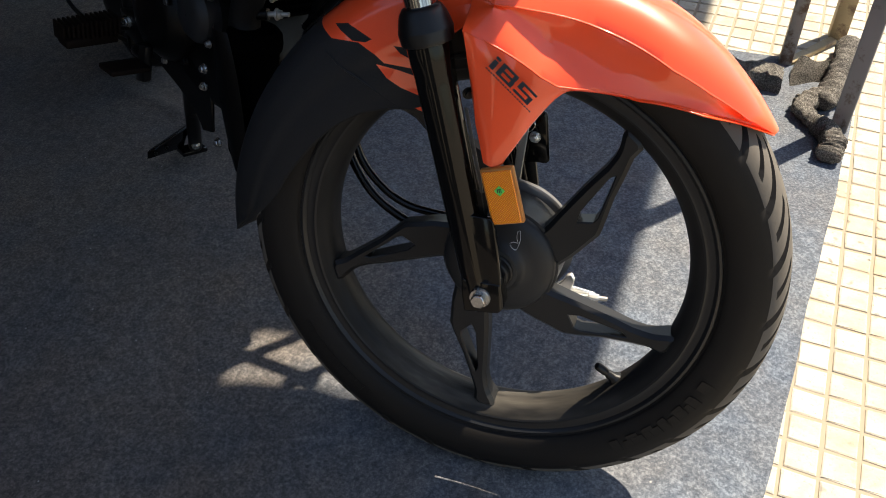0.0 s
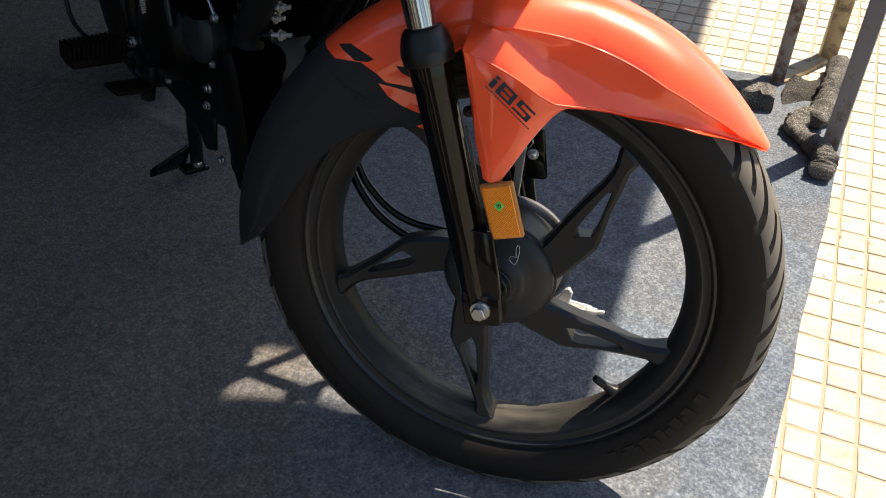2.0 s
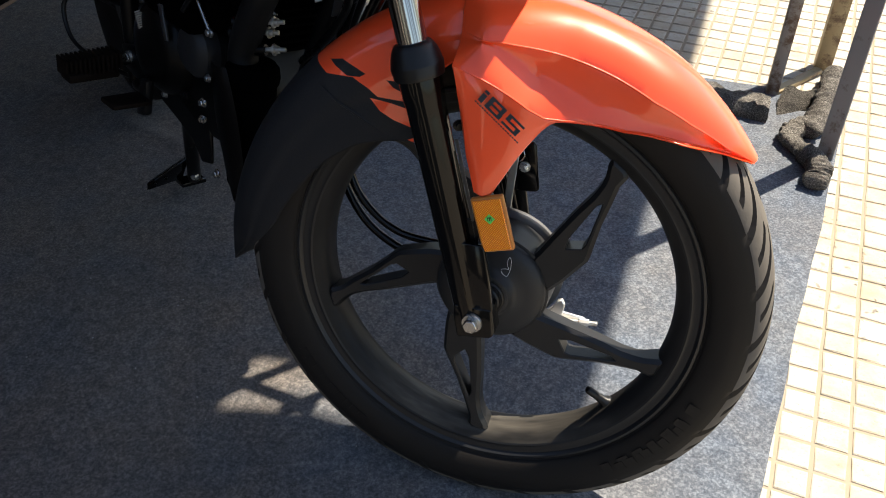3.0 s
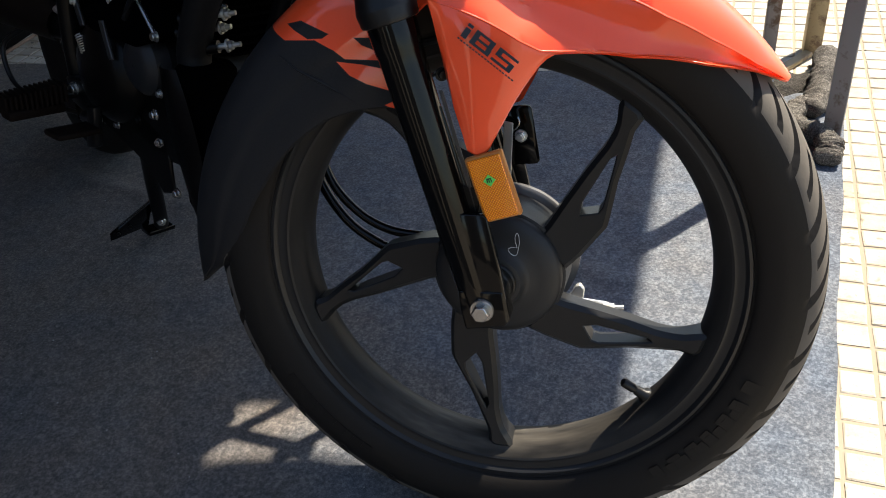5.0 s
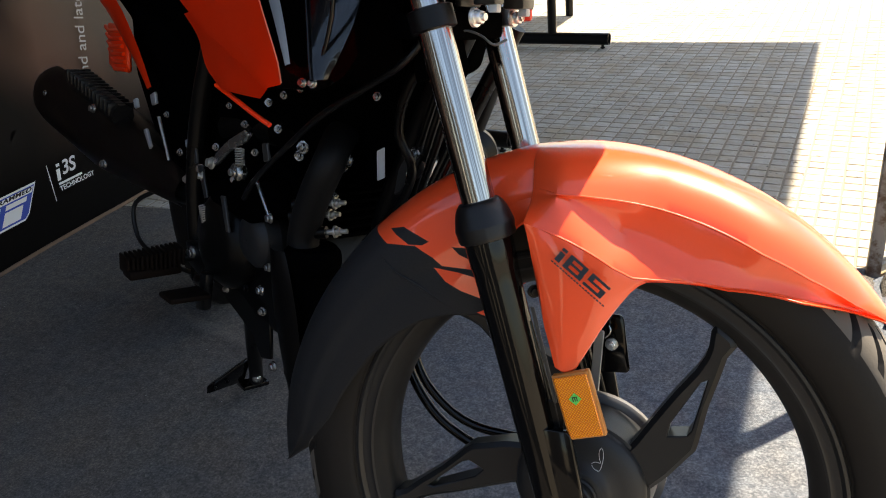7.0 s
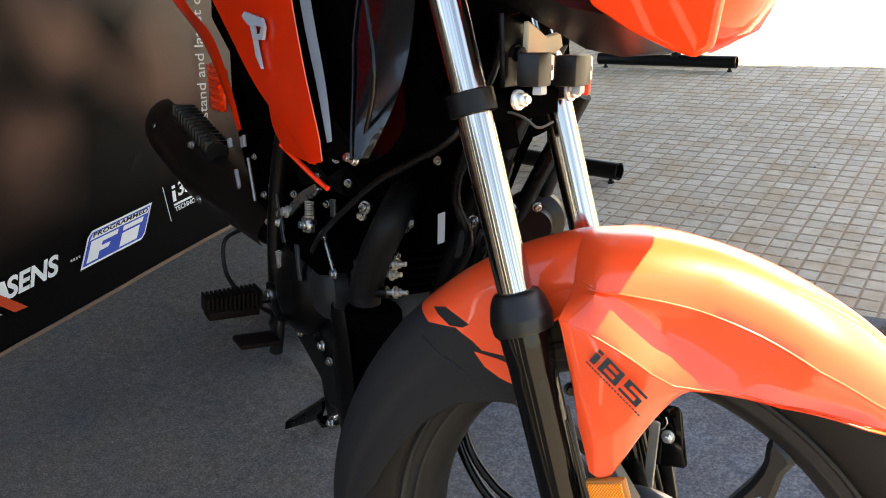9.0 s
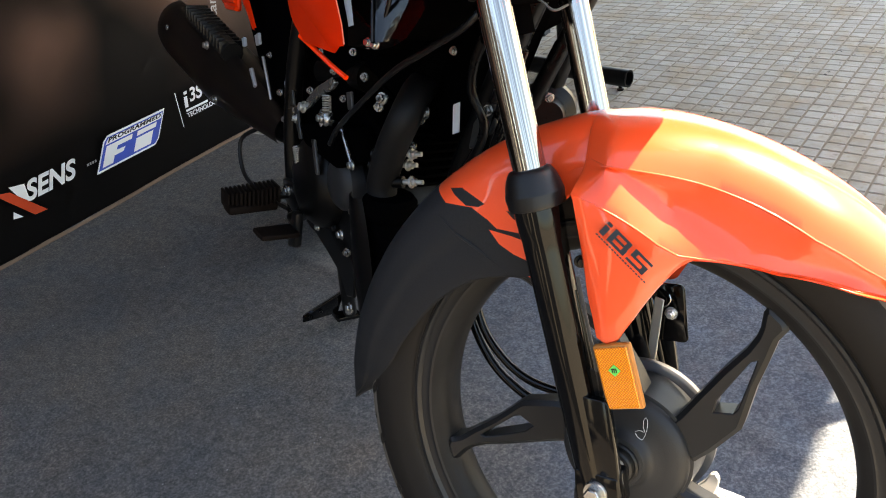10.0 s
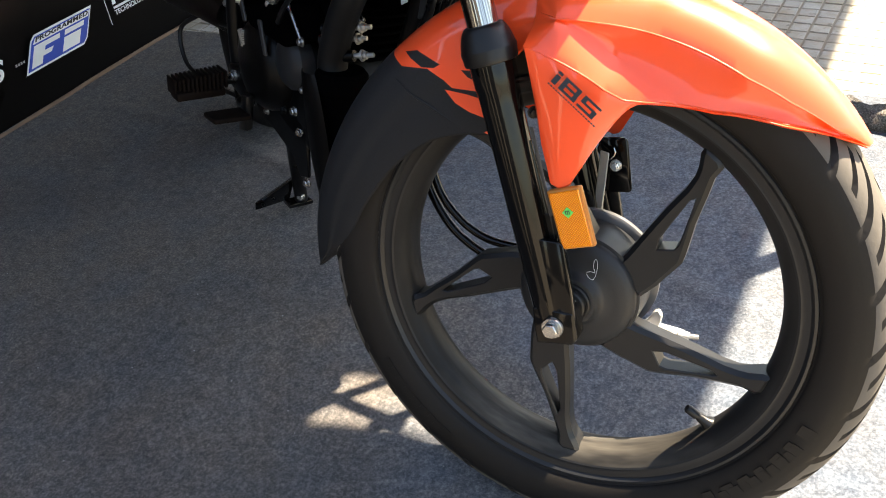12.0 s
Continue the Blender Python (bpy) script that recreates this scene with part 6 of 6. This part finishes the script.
def make_headlamp():
    """Underside of the orange lamp cowl over the fork."""
    bm = bmesh.new()
    rings = []
    for x, hw, lo, hi in ((-0.10, 0.080, 0.570, 0.78), (-0.05, 0.100, 0.520, 0.80), (0.0, 0.106, 0.490, 0.80), (0.04, 0.095, 0.480, 0.78), (0.07, 0.075, 0.495, 0.74), (0.09, 0.045, 0.530, 0.68)):
        mid, h = (lo + hi) / 2, (hi - lo) / 2
        rings.append([(x, hw * math.copysign(abs(math.cos(a)) ** 0.7, math.cos(a)), mid + h * math.copysign(abs(math.sin(a)) ** 0.75, math.sin(a))) for a in (2 * math.pi * k / 28 for k in range(28))])
    loft(bm, rings)
    cowl = part("lamp_cowl", bm, ORANGE_PAINT, moto, "orange headlamp cowl", FRONT, 50)
    bm = bmesh.new()
    rings = []
    for x, hw, z in ((-0.120, 0.060, 0.520), (-0.075, 0.085, 0.500), (-0.04, 0.100, 0.484), (-0.01, 0.100, 0.478), (0.012, 0.080, 0.484), (0.024, 0.050, 0.494)):
        rings.append([(x, -hw, z + 0.03), (x, -hw * 0.6, z), (x, hw * 0.6, z), (x, hw, z + 0.03), (x, hw * 0.6, z + 0.05), (x, -hw * 0.6, z + 0.05)])
    loft(bm, rings)
    part("cowl_underside", bm, PLASTIC, cowl, "black plastic underside", FRONT, 50)
    # orange cheeks at the cowl's lower corners
    for side in (-1, 1):
        bm = bmesh.new()
        rise = 0.006 if side < 0 else 0.034
        prism(bm, [(-0.020, 0.508 + rise), (0.010, 0.490 + rise), (0.035, 0.479 + rise), (0.054, 0.473 + rise), (0.066, 0.480 + rise), (0.072, 0.520 + rise), (0.055, 0.600), (-0.070, 0.600)], side * 0.092, side * 0.104, "y", 0.004, 2)
        part("cowl_cheek", bm, ORANGE_PAINT, cowl, "orange lower cheek of the cowl", FRONT, 40)
    # handlebar
    tube("handlebar", [(-0.20, -0.36, 0.80), (-0.18, -0.22, 0.80), (-0.16, -0.10, 0.74), (-0.16, 0.10, 0.74), (-0.18, 0.22, 0.80), (-0.20, 0.36, 0.80)], 0.011, SATIN_BLACK, moto, 40, "black handlebar", FRONT)

    # unseen far-side bars, added to cast dark stripes across the carpet's sun patch
    bm = bmesh.new()
    sweep(bm, [(-0.060, 0.418, 0.852), (0.090, 0.398, 0.850)], 0.0100, 14)
    stem = part("stripe_bar", bm, PLASTIC, moto, "unseen black bar that stripes the sun patch", None)
    tube("stripe_hose_long", [(-0.10, 0.30, 0.82), (-0.045, 0.392, 0.850), (0.005, 0.447, 0.850), (0.055, 0.501, 0.850)], 0.0095, PLASTIC, stem, 24, "unseen black hose that stripes the sun patch", None)
    tube("stripe_hose_short", [(0.050, 0.384, 0.850), (0.082, 0.418, 0.850), (0.120, 0.458, 0.850)], 0.0095, PLASTIC, stem, 16, "unseen black hose that stripes the sun patch", None)


make_headlamp()


# ---- barrier at the carpet's edge ----
def make_barrier():
    b = thing("crowd_barrier", (0.40, 0.95, 0), "rusty steel barrier standing on carpet-wrapped feet", "barrier")

    def bar(name, p0, p1, w, mat, label):
        p0, p1 = Vector(p0), Vector(p1)
        bm = bmesh.new()
        made = bmesh.new()
        prism(made, [(-w, -w), (w, -w), (w, w), (-w, w)], 0, (p1 - p0).length, "z", 0.003, 2)
        way = (p1 - p0).normalized()
        t = Vector((0, 0, 1)).rotation_difference(way).to_matrix().to_4x4()
        bmesh.ops.transform(made, matrix=Matrix.Translation(p0) @ t, verts=made.verts)
        join(bm, made)
        part(name, bm, mat, b, label, None, 30)
    bar("post", (0.348, 1.100, 0.0), (0.358, 1.088, 1.25), 0.0135, POST_GREY, "grey rusted square post")
    bar("post", (0.456, 1.255, 0.0), (0.462, 1.240, 1.25), 0.0185, POST_OCHRE, "ochre rusted square post")
    # angle-iron post at the corner
    bm = bmesh.new()
    prism(bm, [(0, 0), (0.036, 0), (0.036, 0.004), (0.004, 0.004), (0.004, 0.030), (0, 0.030)], 0, 1.3, "z", 0.0008, 1)
    bmesh.ops.transform(bm, matrix=Matrix.Translation((0.440, 0.872, 0.0)) @ Matrix.Rotation(radians(-38), 4, "Z"), verts=bm.verts)
    part("angle_post", bm, POST_DARK, b, "dull angle-iron post", None, 30)

    def foot(pts, r, squash=0.8, label="foot rail wrapped in grey felt"):
        """A felt-wrapped rail: a lumpy, flattened roll with frayed relief."""
        bm = bmesh.new()
        ps = curve_points(pts, 40)
        sweep(bm, ps, [r * (0.55 if i in (0, 39) else 0.9 if i in (1, 38) else 1.0 + 0.12 * math.sin(i * 1.7)) for i in range(40)], 26)
        for v in bm.verts:
            q = v.co.copy()
            v.co += 0.009 * Vector((noise.noise(q * 24), noise.noise(q * 24 + Vector((5, 0, 0))), 0.6 * noise.noise(q * 24 + Vector((0, 9, 0)))))
            v.co += 0.0028 * Vector((noise.noise(q * 95), noise.noise(q * 95 + Vector((3, 0, 0))), noise.noise(q * 95 + Vector((0, 4, 0)))))
            v.co.z = max(0.004, 0.004 + (v.co.z - 0.004) * squash)
        part("wrapped_foot", bm, OLD_FELT, b, label, None, 70)

    # felt folded over the first rail, a boxy roll
    bm = bmesh.new()
    rings = []
    for k in range(15):
        t = k / 14
        x, y = 0.130 + 0.210 * t, 0.990 - 0.004 * t + 0.012 * math.sin(3 * t)
        h = 0.046 + 0.006 * math.sin(7 * t) - (0.012 if k == 14 else 0)
        rings.append([(x, y - 0.030, 0.004), (x, y - 0.032, h * 0.5), (x, y - 0.024, h * 0.95), (x, y, h), (x, y + 0.024, h * 0.93), (x, y + 0.034, h * 0.5), (x, y + 0.036, 0.004)])
    loft(bm, rings)
    bmesh.ops.subdivide_edges(bm, edges=bm.edges[:], cuts=3, use_grid_fill=True)
    for v in bm.verts:
        q = v.co.copy()
        if q.z > 0.006:
            v.co += 0.007 * noise.noise(q * 30) * Vector((0.3, 1, 0.8)) + 0.004 * noise.noise(q * 100) * Vector((1, 1, 1))
    part("wrapped_foot", bm, OLD_FELT, b, "boxy fold of dark felt over the rail", None, 70)
    # flat bar between the posts
    bm = bmesh.new()
    prism(bm, [(0.345, 1.100), (0.362, 1.088), (0.456, 1.222), (0.440, 1.236)], 0.0, 0.012, "z", 0.002, 1)
    part("base_bar", bm, POST_OCHRE, b, "dusty flat steel bar", None, 30)
    # felt sheet lying under the rolls
    bm = bmesh.new()
    rings = []
    for k in range(13):
        t = k / 12
        x, y = 0.360 + 0.075 * t, 1.100 - 0.020 * t
        rings.append([(x - 0.020 * t, y - 0.110 + 0.07 * t, 0.003), (x, y - 0.05, 0.010 + 0.008 * math.sin(5 * t)), (x + 0.015, y + 0.010, 0.016 + 0.006 * math.sin(9 * t)), (x + 0.025, y + 0.075 * t, 0.003)])
    loft(bm, rings, False, False)
    bmesh.ops.solidify(bm, geom=bm.faces[:], thickness=0.003)
    part("felt_flap", bm, OLD_FELT, b, "loose flap of grey felt", None, 60)
    foot([(0.484, 1.190, 0.030), (0.470, 1.120, 0.034), (0.456, 1.050, 0.030), (0.444, 0.975, 0.028), (0.420, 0.915, 0.026)], 0.026)
    foot([(0.452, 0.965, 0.024), (0.420, 0.945, 0.028), (0.392, 0.920, 0.026), (0.388, 0.880, 0.022), (0.408, 0.845, 0.022)], 0.020)
    foot([(0.410, 0.850, 0.020), (0.432, 0.815, 0.026), (0.440, 0.780, 0.026), (0.432, 0.735, 0.020)], 0.023)


make_barrier()


# ---- steel stands of the next machine, on the paving ----
def make_floor_stand(at, turn, length, label):
    s = thing("display_stand", at, label, "stand", "black floor stands")
    m = Matrix.Translation(at) @ Matrix.Rotation(turn, 4, "Z")
    bm = bmesh.new()
    r0, r1 = 0.026, 0.022
    prof = [(r1, -length / 2 + 0.004), (r0, -length / 2), (r0, length / 2), (r1, length / 2), (r1, length / 2 - 0.02), (0.001, length / 2 - 0.02)]
    lathe(bm, [(0.001, -length / 2 + 0.02), (r1, -length / 2 + 0.02)] + prof, "x", 28, (0, 0, 0.040))
    part("tube", bm, SATIN_BLACK, s, "black open-ended steel tube", m, 30)
    for x in (-length / 2 + 0.03, length / 2 - 0.03):
        bm = bmesh.new()
        lathe(bm, [(0.001, 0.0), (0.010, 0.0), (0.011, 0.006), (0.006, 0.008), (0.006, 0.016), (0.001, 0.016)], "z", 14, (x, 0, 0))
        part("levelling_foot", bm, PLASTIC, s, "", m)
    bm = bmesh.new()
    sweep(bm, [(0.05, 0, 0.05), (0.05, 0.0, 0.42)], 0.020, 18)
    part("upright", bm, SATIN_BLACK, s, "black upright tube", m)
    return s


make_floor_stand((-0.900, 1.775, 0), radians(-11), 0.56, "black steel floor stand tube on the paving")
make_floor_stand((-0.905, 3.10, 0), radians(-4), 0.62, "black steel floor stand tube far on the paving")


def make_far_deck():
    """Grey display deck between the far stand's uprights."""
    d = thing("display_deck", (-1.2, 3.3, 0), "grey display deck edge beyond the paving", "platform")
    bm = bmesh.new()
    prism(bm, [(-1.9, 3.05), (-0.85, 3.22), (-0.80, 3.95), (-1.9, 3.95)], 0.30, 0.335, "z", 0.004, 1)
    part("deck_top", bm, ANGLE_STEEL, d, "grey deck plate", None, 30)
    for x, y in ((-1.8, 3.2), (-1.8, 3.8), (-0.95, 3.8)):
        bm = bmesh.new()
        sweep(bm, [(x, y, 0.0), (x, y, 0.30)], 0.02, 14)
        part("deck_leg", bm, SATIN_BLACK, d, "", None)


make_far_deck()


# ---- canopy of the stand, overhead and out of sight ----
def make_canopy():
    # unseen roof put up for its shade; notches cut for the carpet's sun flecks
    shade = [(0.258, 3.20), (0.117, 0.010), (-0.200, 0.020), (-0.300, 0.052), (-0.376, 0.046), (-0.394, -0.010), (-0.386, -0.068), (-0.347, -0.054), (-0.299, -0.044), (-0.255, -0.032), (-0.200, -0.036), (-0.120, -0.070), (-0.120, -0.120), (-0.250, -0.170), (-0.388, -0.190), (-0.420, -1.10), (-0.50, -1.22), (-2.8, -1.22), (-2.8, 3.20)]
    low, slope = 2.1, 0.30         # height over the origin, rise towards the paving
    bm = bmesh.new()
    rows = []
    for lift in (0.0, 0.02):
        row = []
        for x, y in shade:
            t = (low + slope * x) / (1 - slope * SUN_AZ[0] * COT)
            row.append(bm.verts.new((x + SUN_AZ[0] * COT * t, y + SUN_AZ[1] * COT * t, t + lift)))
        rows.append(row)
    n = len(shade)
    bm.faces.new(rows[0][::-1])
    bm.faces.new(rows[1])
    for i in range(n):
        bm.faces.new((rows[0][i], rows[0][(i + 1) % n], rows[1][(i + 1) % n], rows[1][i]))
    ob = part("canopy", bm, TARP, smooth=0)
    tagged(ob, "unseen dark grey tarpaulin canopy, notched to shape the sun flecks", "canopy", kind="structure")


make_canopy()


# ---- paving ----
def make_paving():
    """Cream cement squares in slabs of six, each square a low bevelled block."""
    def square_mesh(seed):
        rnd = random.Random(seed)
        h = PITCH / 2 - 0.0029
        bm = bmesh.new()
        q = [(-h, -h), (h, -h), (h, h), (-h, h)]
        k = 0.0022
        low = [bm.verts.new((x, y, -BED - 0.001)) for x, y in q]
        mid = [bm.verts.new((x + rnd.uniform(-0.0011, 0.0011), y + rnd.uniform(-0.0011, 0.0011), -0.0013)) for x, y in q]
        top = [bm.verts.new((x * (1 - k / h) + rnd.uniform(-0.0008, 0.0008), y * (1 - k / h) + rnd.uniform(-0.0008, 0.0008), -0.0004 + rnd.uniform(-0.0004, 0.0004))) for x, y in q]
        for a, b in ((low, mid), (mid, top)):
            for i in range(4):
                bm.faces.new((a[i], a[(i + 1) % 4], b[(i + 1) % 4], b[i]))
        bm.faces.new(top)
        return bm
    meshes = []
    for sd in range(6):
        bm = square_mesh(sd)
        me = bpy.data.meshes.new("paving_square")
        bmesh.ops.recalc_face_normals(bm, faces=bm.faces)
        bm.to_mesh(me)
        bm.free()
        me.materials.append(TILE)
        meshes.append(me)
    rnd = random.Random(11)
    rest_v, rest_f = [], []
    near = 0
    c, s = math.cos(TILE_TURN), math.sin(TILE_TURN)
    shapes = [([tuple(v.co) for v in me.vertices], [tuple(p.vertices) for p in me.polygons]) for me in meshes]
    for i in range(-64, 70):
        for j in range(-22, 92):
            u = i * PITCH
            v = j * PITCH
            p = tile_point(u, v, rnd.uniform(-0.0006, 0.0004))
            edge = 0.3585 + 0.1345 * (p.y + 0.023)
            under = p.y < 1.07 and p.x < edge - 0.05
            if under or p.x < -2.6 or p.x > 3.2:
                continue
            k = rnd.randrange(6)
            if p.x < 0.95 and -0.1 < p.y < 1.25 and near < 300 and p.x < edge + 0.27:
                ob = new("paving_square", meshes[k])
                ob.parent = ground
                ob.matrix_basis = Matrix.Translation(p) @ Matrix.Rotation(TILE_TURN, 4, "Z")
                near += 1
            else:
                n0 = len(rest_v)
                pts, faces = shapes[k]
                rest_v.extend((c * x - s * y + p.x, s * x + c * y + p.y, z + p.z) for x, y, z in pts)
                rest_f.extend(tuple(n0 + q for q in f) for f in faces)
    me = bpy.data.meshes.new("paving")
    me.from_pydata(rest_v, [], rest_f)
    me.materials.append(TILE)
    ob = new("paving", me)
    ob.parent = ground
    tagged(ob, "cream cement paving squares with dusty joints", kind="stuff")


make_paving()
